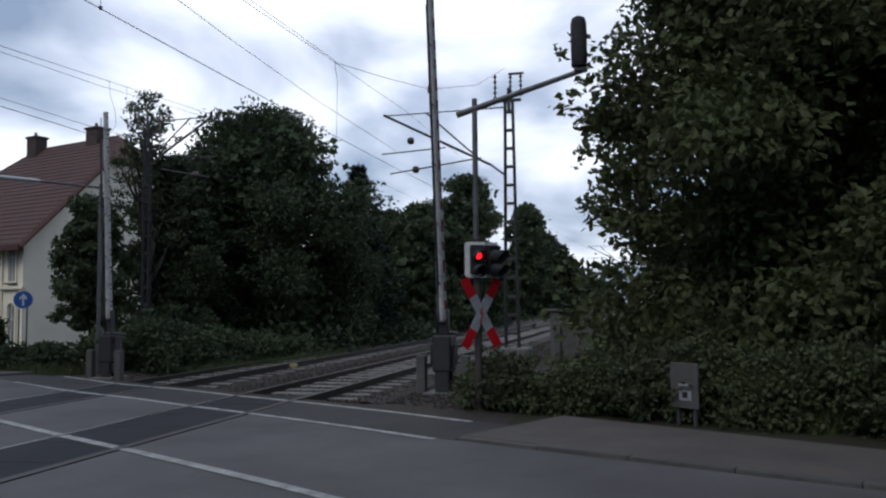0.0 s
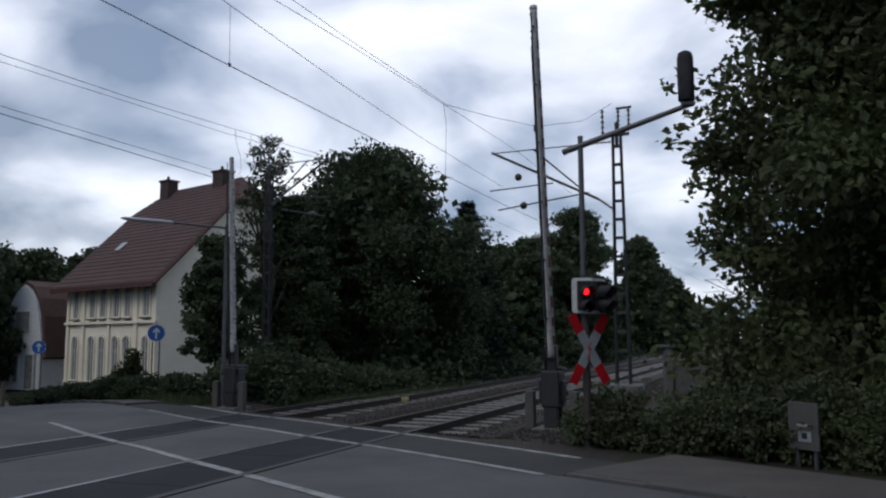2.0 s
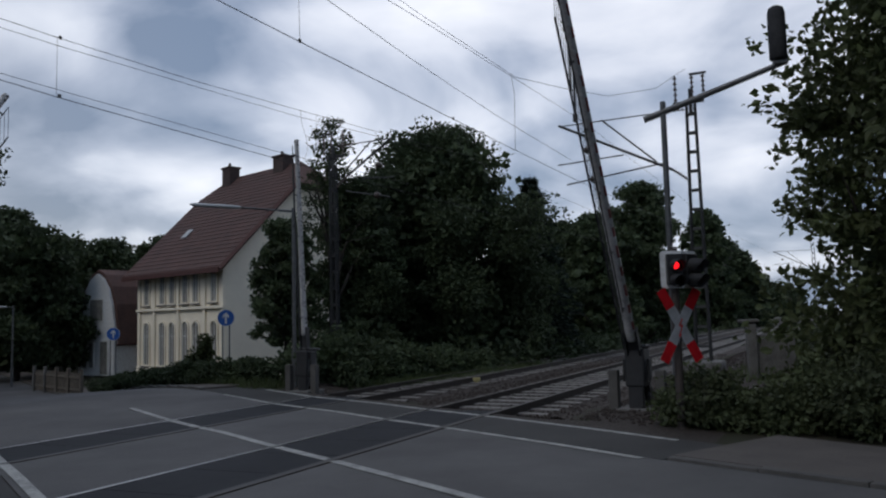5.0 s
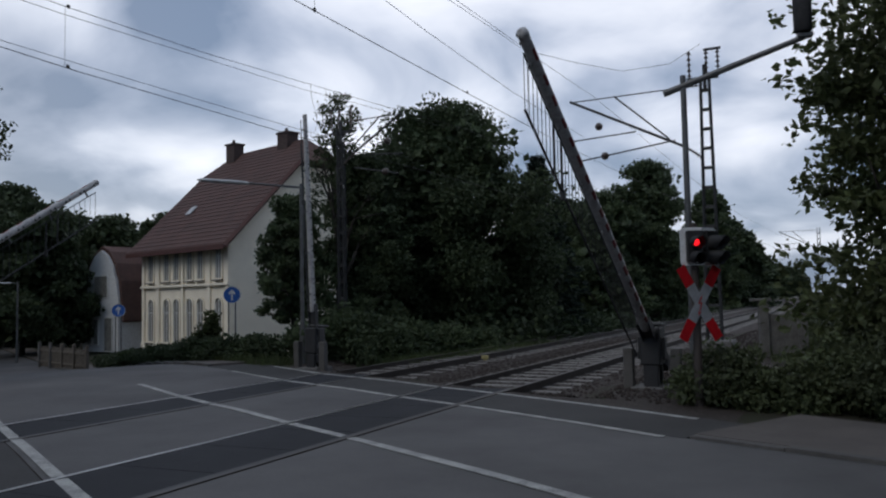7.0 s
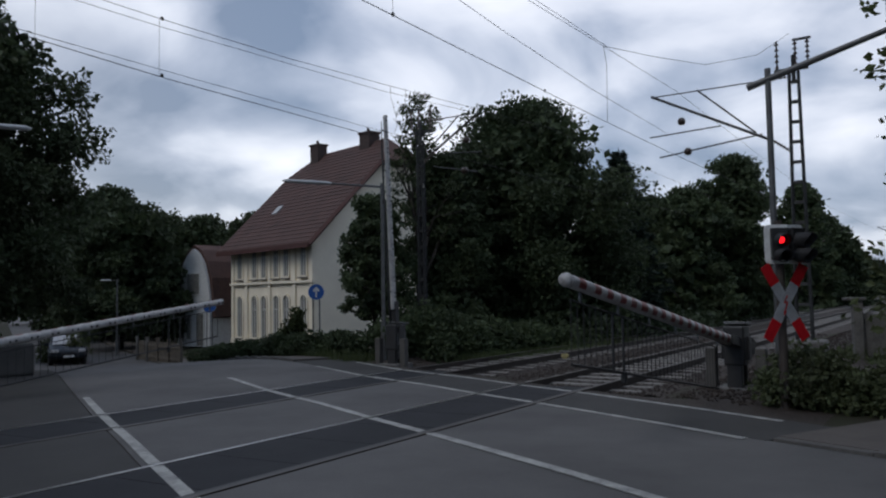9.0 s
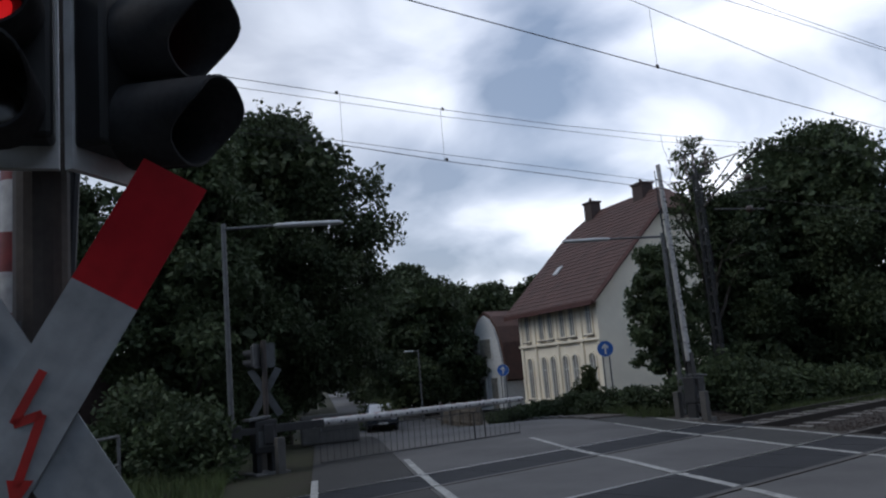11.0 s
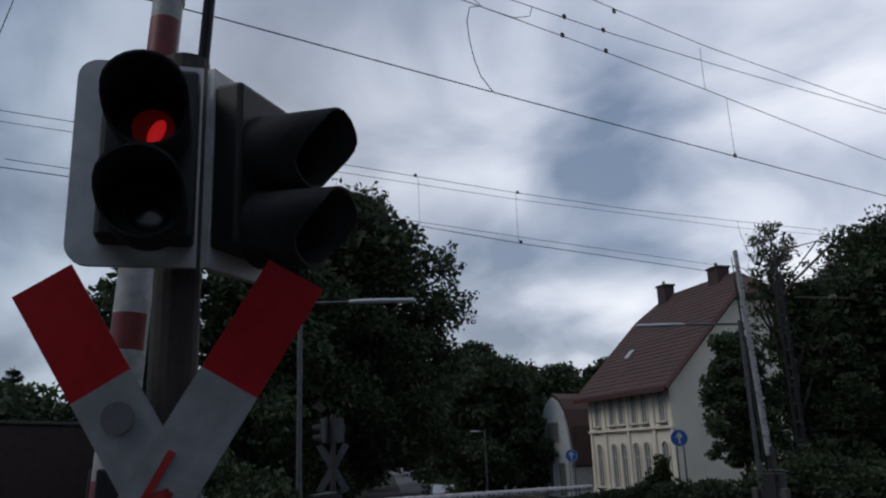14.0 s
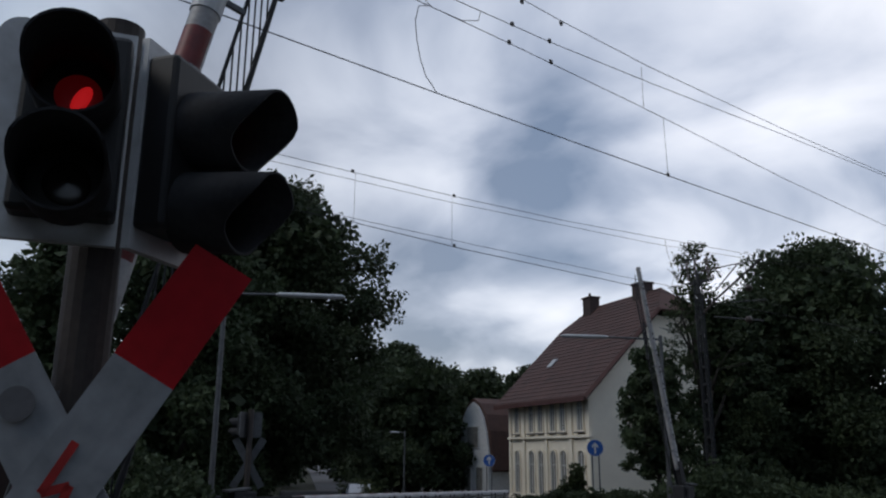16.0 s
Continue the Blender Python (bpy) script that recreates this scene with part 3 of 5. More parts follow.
def at(x, y, dz=0.0, rz=0.0):
    return pose(x, y, ground_z(x, y) + dz, 0, 0, rz)


# the near maple behind the hedge
broadleaf(at(7.55, 13.3), 12.5, 5.0, 11, "large dense maple with fresh green leaves behind the hedge", 150000, 0.165, M_LEAF_MAPLE, 0.03, 60,
          sprays=((-4.2, -0.5, 7.1, 0.5), (-4.1, -0.3, 7.9, 0.55), (-4.5, -0.4, 4.5, 0.45), (-4.3, -0.5, 3.6, 0.4), (-4.2, -0.4, 2.8, 0.4)))
broadleaf(at(10.5, 9.0), 11.0, 4.2, 12, "dark broadleaf tree standing in the hedge", 50000, 0.22, M_LEAF, 0.05, 44)
# two trees out of view, added to block light from behind the camera
broadleaf(at(13.5, 3.6), 11.0, 4.6, 13, "unseen dark broadleaf tree added along the hedge for shade", 24000, 0.3, M_LEAF, 0.05, 30)
broadleaf(at(17.0, -2.0), 11.0, 4.8, 14, "unseen dark broadleaf tree added along the hedge for shade", 20000, 0.34, M_LEAF, 0.05, 30)
# the dark group behind the second track
broadleaf(at(-6.7, 30.0), 9.2, 4.4, 21, "broad dark round tree behind the tracks", 90000, 0.17, M_LEAF, 0.02, 50)
broadleaf(at(-8.3, 28.2), 7.0, 2.2, 22, "dense dark shrub tree behind the tracks", 40000, 0.16, M_LEAF, 0.02, 34)
broadleaf(at(-9.9, 22.8), 4.9, 1.4, 23, "young dark green tree beside the house", 14000, 0.13, M_LEAF, 0.22, 26)
broadleaf(at(-8.5, 25.6), 6.6, 1.75, 34, "dark upright shrub tree beside the house", 26000, 0.13, M_LEAF, 0.1, 34)
broadleaf(at(-9.0, 24.6), 8.6, 1.3, 24, "thin feathery birch with sparse leaves", 4800, 0.09, M_BIRCH, 0.45, 22)
conifer(at(-3.55, 35.2), 8.35, 2.5, 31, "dark pointed spruce among the trees", 30000)
broadleaf(at(-4.4, 32.0), 4.4, 2.0, 25, "dark low tree below the spruce", 22000, 0.25, M_LEAF, 0.02, 30)
broadleaf(at(-2.7, 45.5), 7.8, 2.7, 61, "dark tree between the spruce and the track", 24000, 0.24, M_LEAF, 0.02, 30)
broadleaf(at(-1.0, 43.0), 7.8, 2.6, 26, "dark tree beside the track", 30000, 0.22, M_LEAF, 0.02, 30)
broadleaf(at(1.4, 47.5), 10.2, 2.9, 27, "tall loose tree beside the track", 26000, 0.2, M_LEAF, 0.15, 30)
broadleaf(at(2.6, 56.0), 7.2, 3.2, 28, "dark bushy tree beside the track", 20000, 0.3, M_LEAF, 0.02, 30)
broadleaf(at(8.4, 80.0), 13.0, 3.2, 29, "tall round tree far along the track", 20000, 0.36, M_LEAF, 0.05, 30)
broadleaf(at(11.9, 88.0), 10.0, 3.6, 30, "dark tree far along the track", 16000, 0.4, M_LEAF, 0.02, 28)
far = [broadleaf(at(16.0, 108.0), 9.0, 4.5, 33, "dark tree far along the track", 14000, 0.5, M_LEAF, 0.02, 26)]
broadleaf(at(-37.5, 53.0), 9.6, 4.4, 55, "dark tree behind the small white house", 20000, 0.32, M_LEAF, 0.05, 30)
broadleaf(at(-45.0, 57.0), 10.5, 4.6, 56, "dark tree behind the houses", 18000, 0.34, M_LEAF, 0.05, 30)
for s, off, k in ((118, 16, 0.95), (138, 15, 0.9), (160, 15, 0.85), (185, 15, 0.8), (215, 14, 0.8), (250, 14, 0.8), (72, 17, 0.75), (64, 19, 0.8), (92, 17, 0.7)):
    p = on_track(s, off)
    c = copy_thing(far[0], pose(p.x, p.y, 0, 0, 0, s * 7))
    c.scale = (k, k, k)
# behind the road's left side
broadleaf(at(-19.4, 15.9), 10.2, 4.2, 41, "large leafy street tree beside the road", 90000, 0.16, M_LEAF, 0.14, 52)
broadleaf(at(-17.6, 11.4), 8.4, 2.5, 42, "loose street tree with gaps in its crown", 22000, 0.18, M_LEAF, 0.2, 40)
broadleaf(at(-18.6, 8.7), 7.0, 1.9, 60, "slender loose street tree beside the yard", 12000, 0.15, M_LEAF, 0.3, 30)
broadleaf(at(-28.0, 19.5), 10.0, 4.4, 43, "dark street tree beside the road", 40000, 0.22, M_LEAF, 0.1, 40)
broadleaf(at(-38.0, 27.5), 10.5, 4.6, 44, "dark tree beside the far road", 28000, 0.32, M_LEAF, 0.1, 36)
broadleaf(at(-36.0, 42.0), 9.5, 4.6, 45, "dark tree over the far road", 30000, 0.32, M_LEAF, 0.08, 36)
broadleaf(at(-44.0, 50.0), 11.8, 5.0, 46, "dark round tree behind the houses", 26000, 0.36, M_LEAF, 0.05, 36)
broadleaf(at(-31.0, 50.0), 9.2, 3.6, 47, "dark tree behind the white house", 18000, 0.32, M_LEAF, 0.05, 30)
broadleaf(at(-60.0, 48.0), 12.0, 6.0, 48, "dark tree far along the road", 18000, 0.5, M_LEAF, 0.03, 30)
broadleaf(at(-62.0, 66.0), 12.0, 6.0, 49, "dark tree far along the road", 18000, 0.5, M_LEAF, 0.03, 30)
broadleaf(at(-90.0, 66.0), 12.0, 7.0, 50, "dark tree far along the road", 16000, 0.6, M_LEAF, 0.03, 30)
broadleaf(at(-90.0, 90.0), 12.0, 7.0, 51, "dark tree far along the road", 16000, 0.6, M_LEAF, 0.03, 30)
conifer(at(-42.0, 13.5), 8.0, 2.6, 52, "far dark pine above the low bushes", 7000)
broadleaf(at(-40.0, 10.0), 5.6, 4.5, 53, "low dark far bushes", 14000, 0.3, M_LEAF, 0.02, 26, "bush")
conifer(at(-41.0, 11.3), 6.6, 2.2, 57, "far dark pine above the low bushes", 6000)
broadleaf(at(-31.0, 9.0), 5.2, 4.0, 58, "low dark bushes beside the yard", 14000, 0.26, M_LEAF, 0.02, 26, "bush")
broadleaf(at(-32.0, 14.0), 5.6, 3.6, 59, "low dark bushes behind the street trees", 12000, 0.26, M_LEAF, 0.02, 26, "bush")
broadleaf(at(-30.0, 5.0), 4.8, 4.5, 54, "low dark bushes beside the yard", 14000, 0.3, M_LEAF, 0.02, 26, "bush")


def hedge(name, pts, height, depth, count, size, material, seed, label, category="hedge"):
    """A run of overgrown clumps along a line of ground points."""
    g = random.Random(seed)
    clumps = []
    for (x0, y0, h0), (x1, y1, h1) in zip(pts, pts[1:]):
        L = math.hypot(x1 - x0, y1 - y0)
        n = max(2, int(L / (depth * 0.45)))
        for k in range(n):
            t = (k + g.random()) / n
            h = (h0 + (h1 - h0) * t) * height
            for j in range(3):
                x = x0 + (x1 - x0) * t + g.uniform(-0.4, 0.4) * depth
                y = y0 + (y1 - y0) * t + g.uniform(-0.4, 0.4) * depth
                rz = h * g.uniform(0.3, 0.5)
                z = g.uniform(0.2, 1.0) * max(h - rz, 0.05)
                clumps.append((x, y, ground_z(x, y) + z, depth * g.uniform(0.3, 0.5), depth * g.uniform(0.3, 0.5), rz))
    ob = leaves(name, clumps, count, size, material, None, seed, shell=0.6)
    return tagged(ob, label, category, kind="stuff")


hedge("bramble_hedge", [(0.95, 11.85, 0.5), (1.5, 11.6, 0.75), (2.7, 10.95, 0.85), (3.5, 10.7, 0.9), (4.6, 9.75, 1.0), (6.5, 7.9, 1.15), (9.0, 5.4, 1.3), (13.0, 1.5, 1.4)], 1.2, 1.05, 120000, 0.085, M_LEAF_HEDGE, 61, "overgrown bramble hedge along the pavement")
hedge("elder_bushes", [(5.4, 15.6, 0.7), (5.9, 14.2, 1.1), (6.6, 13.0, 1.2), (8.2, 11.6, 1.4)], 3.6, 2.0, 60000, 0.16, M_LEAF, 75, "dark elder bushes below the maple", "bushes")
hedge("bramble_hedge", [(3.1, 13.9, 0.5), (4.6, 12.5, 1.0), (7.5, 10.0, 1.5), (11.0, 7.0, 1.6)], 1.45, 1.6, 60000, 0.11, M_LEAF_HEDGE, 62, "tall overgrown bushes behind the bramble hedge")
hedge("garden_hedge", [(-19.5, 27.6, 0.9), (-15.0, 23.6, 1.0), (-11.5, 21.4, 1.2), (-8.9, 20.0, 1.2)], 0.7, 1.0, 34000, 0.11, M_LEAF, 63, "dark garden hedge in front of the house")
hedge("shrub", [(-13.3, 23.4, 1.0), (-12.6, 22.9, 1.0)], 1.75, 0.7, 5000, 0.12, M_LEAF_MAPLE, 64, "light green shrub standing in the hedge", "shrub")
hedge("trackside_bushes", [(-8.6, 20.3, 1.3), (-7.2, 21.5, 1.4), (-5.8, 24.0, 1.0), (-4.6, 27.5, 0.9)], 1.1, 1.3, 26000, 0.13, M_LEAF, 65, "bushes and nettles beside the far track", "bushes")
hedge("trackside_bushes", [(-4.6, 27.5, 1.0), (-1.5, 38.0, 1.0), (4.0, 58.0, 1.2), (16.0, 102.0, 1.5)], 1.6, 2.2, 24000, 0.24, M_LEAF, 66, "dark bushes along the far track", "bushes")
hedge("trackside_bushes", [(5.5, 22.0, 1.0), (8.0, 32.0, 1.2), (16.0, 60.0, 1.4), (36.0, 130.0, 1.6)], 1.0, 2.4, 24000, 0.22, M_LEAF_HEDGE, 67, "rough green bushes along the near track", "bushes")
hedge("roadside_bushes", [(-12.4, 8.2, 0.6), (-15.0, 8.4, 1.0), (-17.0, 10.2, 1.0), (-17.5, 14.0, 0.9)], 2.1, 1.5, 26000, 0.14, M_LEAF, 68, "dark low bushes below the street trees", "bushes")
hedge("garden_hedge", [(-33.0, 33.5, 1.0), (-30.5, 32.5, 1.0)], 2.0, 1.3, 6000, 0.16, M_LEAF_MAPLE, 69, "clipped light green hedge beside the road")


def grass(name, patches, count, height, seed, label):
    g = np.random.default_rng(seed)
    v = []
    for k in range(count):
        (x0, y0, x1, y1, w) = patches[k % len(patches)]
        t = g.random()
        o = (g.random() - 0.5) * w
        d = np.array([x1 - x0, y1 - y0])
        d /= np.linalg.norm(d)
        x, y = x0 + (x1 - x0) * t - d[1] * o, y0 + (y1 - y0) * t + d[0] * o
        z = ground_z(x, y) - 0.03
        h = height * g.uniform(0.4, 1.2)
        a = g.uniform(0, 6.28)
        dx, dy = 0.012 * math.cos(a), 0.012 * math.sin(a)
        lx, ly = g.normal() * 0.3 * h, g.normal() * 0.3 * h
        v += [(x - dx, y - dy, z), (x + dx, y + dy, z), (x + lx, y + ly, z + h)]
    me = bpy.data.meshes.new(name)
    me.from_pydata(v, [], np.arange(len(v)).reshape(-1, 3).tolist())
    me.materials.append(M_GRASS)
    tagged(new(name, me), label, "grass", kind="stuff")


grass("grass", [(-3.6, 27.0, 20.0, 112.0, 2.6), (-6.6, 20.6, -3.0, 30.0, 2.0), (3.8, 18.0, 14.0, 56.0, 3.0), (1.2, 13.0, 5.0, 9.3, 0.6), (-3.2, 0.0, -14.0, 8.6, 2.2), (-8.5, 19.2, -22.0, 31.0, 1.4)], 42000, 0.32, 71, "tufts of rough grass beside tracks and road")



# ---- houses ----
def arch_outline(x, z0, z1, w, arched, seg=8):
    if not arched:
        return [(x - w / 2, z0), (x + w / 2, z0), (x + w / 2, z1), (x - w / 2, z1)]
    zc = z1 - w / 2
    return [(x - w / 2, z0), (x + w / 2, z0)] + [(x + w / 2 * math.cos(math.pi * k / seg), zc + w / 2 * math.sin(math.pi * k / seg)) for k in range(seg + 1)]


def house_window(th, x, z0, z1, w, arched):
    """A recess-framed window on the facade plane y = 0 (outside is -y)."""
    bm = B()
    outer, inner = arch_outline(x, z0 - 0.09, z1 + 0.1, w + 0.2, arched), arch_outline(x, z0, z1, w, arched)
    n = len(outer)
    rings = [[bm.verts.new((p[0], y, p[1])) for p in o] for o, y in ((outer, 0.02), (outer, -0.09), (inner, -0.09), (inner, 0.02))]
    for a, b in zip(rings, rings[1:]):
        for k in range(n):
            bm.faces.new((a[k], a[(k + 1) % n], b[(k + 1) % n], b[k]))
    bmesh.ops.recalc_face_normals(bm, faces=bm.faces[:])
    win = part("window", bm, M_PLASTER, th)
    bm = B()
    plate(bm, inner, -0.015, 0.02)
    part("pane", bm, M_GLASS, win)
    bm = B()
    box(bm, (x, -0.03, (z0 + z1) / 2), (0.06, 0.03, z1 - z0))
    box(bm, (x, -0.03, z0 + (z1 - z0) * 0.68), (w, 0.03, 0.06))
    for sx in (-1, 1):
        box(bm, (x + sx * (w / 2 - 0.03), -0.03, (z0 + z1) / 2 - 0.1), (0.06, 0.035, z1 - z0 - 0.25))
    part("window_frame", bm, M_TRIMW, win)
    bm = B()
    box(bm, (x, -0.13, z0 - 0.12), (w + 0.3, 0.16, 0.07), bev=0.01)
    part("window_sill", bm, M_CONCRETE, win)


NC = Vector((-19.6, 37.3, 0))
W, D2, EAVE, RIDGE = 9.2, 11.4, 6.45, 12.15
# a right-handed frame: start at the far end of the facade and run back towards the near corner
FAR_C = NC + Vector((-0.867, 0.499, 0)) * W
hm = Matrix(((0.867, 0.499, 0, FAR_C.x), (-0.499, 0.867, 0, FAR_C.y), (0, 0, 1, -1.42), (0, 0, 0, 1)))
house = thing("house", hm, "two-storey cream rendered house with a steep red tiled roof", "house")
bm = B()
box(bm, (W / 2, D2 / 2, EAVE / 2 - 0.2), (W, D2, EAVE + 0.4))
part("wall", bm, M_PLASTER, house)
bm = B()
HIP = 1.5
gz = RIDGE - 0.25 - HIP
k = (gz - EAVE) / (RIDGE - EAVE)
for x0 in (0.12, W - 0.12):
    plate_pts = [(0.0, EAVE - 0.05), (D2, EAVE - 0.05), (D2 - k * D2 / 2, gz), (k * D2 / 2, gz)]
    vs0 = [bm.verts.new((x0 - 0.12, y, z)) for y, z in plate_pts]
    vs1 = [bm.verts.new((x0 + 0.12, y, z)) for y, z in plate_pts]
    bm.faces.new(vs0)
    bm.faces.new(list(reversed(vs1)))
    for i in range(4):
        bm.faces.new((vs0[i], vs0[(i + 1) % 4], vs1[(i + 1) % 4], vs1[i]))
bmesh.ops.recalc_face_normals(bm, faces=bm.faces[:])
part("gable", bm, M_PLASTER, house)


def roof_shell(pts_top, thick=0.22):
    bm = B()
    for poly in pts_top:
        a = [bm.verts.new(p) for p in poly]
        b = [bm.verts.new((p[0], p[1], p[2] - thick)) for p in poly]
        bm.faces.new(a)
        bm.faces.new(list(reversed(b)))
        for i in range(len(poly)):
            bm.faces.new((a[i], b[i], b[(i + 1) % len(poly)], a[(i + 1) % len(poly)]))
    bmesh.ops.recalc_face_normals(bm, faces=bm.faces[:])
    return bm


OV, OX = 0.75, 0.65
sl = (RIDGE - EAVE) / (D2 / 2)
ze = EAVE - OV * sl + 0.12
zr = RIDGE + 0.12
hy = (1 - HIP / (RIDGE - EAVE)) * D2 / 2
zh = zr - HIP
main = roof_shell([
    [(-OX, -OV, ze), (W + OX, -OV, ze), (W + OX, hy, zh), (W - 1.0, D2 / 2, zr), (1.0, D2 / 2, zr), (-OX, hy, zh)],
    [(-OX, D2 + OV, ze), (-OX, D2 - hy, zh), (1.0, D2 / 2, zr), (W - 1.0, D2 / 2, zr), (W + OX, D2 - hy, zh), (W + OX, D2 + OV, ze)],
    [(W + OX, hy, zh), (W + OX, D2 - hy, zh), (W - 1.0, D2 / 2, zr)],
    [(-OX, hy, zh), (1.0, D2 / 2, zr), (-OX, D2 - hy, zh)],
])
roof = part("roof", main, M_ROOF, house, "steep red clay tile roof with half-hipped ends")
# tile courses as slight ribs on the front slope
bm = B()
for i in range(26):
    t = (i + 0.5) / 26
    y, z = -OV + (D2 / 2 + OV) * t, ze + (zr - ze) * t
    x1 = W + OX if z < zh else W + OX - (z - zh) / HIP * (OX + 1.0)
    x0 = -OX if z < zh else -OX + (z - zh) / HIP * (OX + 1.0)
    box(bm, ((x0 + x1) / 2, y, z + 0.0), (x1 - x0, 0.16, 0.03), (math.degrees(math.atan(sl)) - 8, 0, 0))
part("tile_course", bm, M_ROOF, roof)
bm = B()
for y0, z0, y1, z1 in ((-OV, ze, hy, zh), (D2 + OV, ze, D2 - hy, zh)):
    rod(bm, (W + OX + 0.03, y0, z0 - 0.12), (W + OX + 0.03, y1, z1 - 0.12), 0.13, seg=4)
rod(bm, (W + OX + 0.03, hy, zh - 0.14), (W + OX + 0.03, D2 - hy, zh - 0.14), 0.12, seg=4)
box(bm, (W / 2, -OV - 0.02, ze - 0.13), (W + 2 * OX, 0.06, 0.26))
part("fascia", bm, M_WOODRED, roof, "dark red fascia boards")
for cx, cy, ztop, s in ((W - 2.6, D2 / 2 - 0.1, zr + 0.55, 1.0), (1.3, D2 / 2 - 0.3, zr + 0.6, 0.9)):
    bm = B()
    box(bm, (cx, cy, ztop - 1.0), (s, s * 0.8, 2.0), bev=0.02)
    box(bm, (cx, cy, ztop - 0.05), (s + 0.14, s * 0.8 + 0.14, 0.12), bev=0.02)
    rod(bm, (cx - 0.12, cy, ztop), (cx - 0.12, cy, ztop + 0.3), 0.1, 0.08, 8)
    part("chimney", bm, M_BRICK, roof, "sooty dark brick chimney")
XS = (1.0, 2.8, 3.9, 5.3, 6.4, 8.2)
for x in XS:
    house_window(house, x, 0.7, 3.1, 0.62, True)
    house_window(house, x, 4.15, 5.85, 0.56, False)
for x in (0.15, 1.9, 7.3, W - 0.15, 4.6):
    bm = B()
    box(bm, (x, -0.06, EAVE / 2 - 0.2), (0.26, 0.12, EAVE + 0.3), bev=0.01)
    part("pilaster", bm, M_PLASTER, house)
bm = B()
box(bm, (W / 2, -0.1, 3.82), (W + 0.1, 0.2, 0.14), bev=0.02)
box(bm, (W / 2, -0.07, 0.3), (W + 0.1, 0.16, 0.6), bev=0.02)
part("cornice", bm, M_PLASTER, house)
bm = B()
box(bm, (2.6, 1.6, ze + 2.5 * sl - 0.05), (0.5, 0.06, 0.7), (math.degrees(math.atan(sl)) - 90, 0, 0))
part("skylight", bm, M_LUMI, roof)
bm = B()
box(bm, (W + 0.03, 4.6, 8.2), (0.1, 1.6, 0.14))
part("gable_ledge", bm, M_CONCRETE, house)

# the small white house beyond
gm = Matrix(((0.935, 0.36, 0, -33.6), (-0.36, 0.935, 0, 44.5), (0, 0, 1, -1.5), (0, 0, 0, 1)))
cottage = thing("house", gm, "small white house with a curved dark red mansard roof", "house")
prof = [(0.0, 0.0), (3.7, 0.0), (3.7, 3.1), (3.45, 4.3), (3.05, 5.3), (2.5, 6.0), (1.85, 6.35), (1.2, 6.0), (0.65, 5.3), (0.25, 4.3), (0.0, 3.1)]
bm = B()
plate(bm, prof, 0.0, 8.0)
part("wall", bm, M_WHITE, cottage, "whitewashed gable wall")
bm = B()
ro = [(4.08, 1.95), (3.72, 4.4), (3.25, 5.5), (2.6, 6.25), (1.85, 6.62), (1.1, 6.25), (0.45, 5.5), (-0.02, 4.4), (-0.38, 1.95)]
ri = [(3.9, 1.95), (3.52, 4.3), (3.1, 5.36), (2.52, 6.06), (1.85, 6.42), (1.18, 6.06), (0.6, 5.36), (0.18, 4.3), (-0.2, 1.95)]
plate(bm, ro + list(reversed(ri)), 0.12, 8.2)
part("roof", bm, M_ROOF, cottage)
for x0, x1, z0, z1 in ((1.3, 2.6, 3.4, 4.7), (0.55, 0.95, 0.5, 2.0), (1.25, 1.65, 0.5, 2.0), (2.4, 3.1, 0.1, 2.1)):
    bm = B()
    box(bm, ((x0 + x1) / 2, -0.03, (z0 + z1) / 2), (x1 - x0 + 0.16, 0.08, z1 - z0 + 0.16), bev=0.01)
    wi = part("window", bm, M_TRIMW, cottage)
    bm = B()
    box(bm, ((x0 + x1) / 2, -0.075, (z0 + z1) / 2), (x1 - x0, 0.02, z1 - z0))
    part("pane", bm, M_GLASS, wi)
bm = B()
box(bm, (3.86, 4.0, 1.92), (0.05, 7.8, 0.16))
part("fascia", bm, M_WOODRED, cottage)

# garden fence and low wall in front of the houses
fence = thing("fence", pose(-28.6, 34.6, ground_z(-28.6, 34.6), 0, 0, -32), "weathered wooden garden fence with pale posts", "fence")
for i in range(5):
    bm = B()
    box(bm, (i * 1.5, 0, 0.6), (0.14, 0.14, 1.3), bev=0.02)
    part("post", bm, M_CONCRETE if i in (0, 1) else M_WOOD, fence)
for i in range(40):
    bm = B()
    box(bm, (0.1 + i * 0.15, 0.05, 0.55), (0.09, 0.025, 1.0))
    part("slat", bm, M_WOOD, fence)
bm = B()
box(bm, (3.0, 0.02, 0.85), (6.0, 0.05, 0.09))
box(bm, (3.0, 0.02, 0.3), (6.0, 0.05, 0.09))
part("fence_rail", bm, M_WOOD, fence)


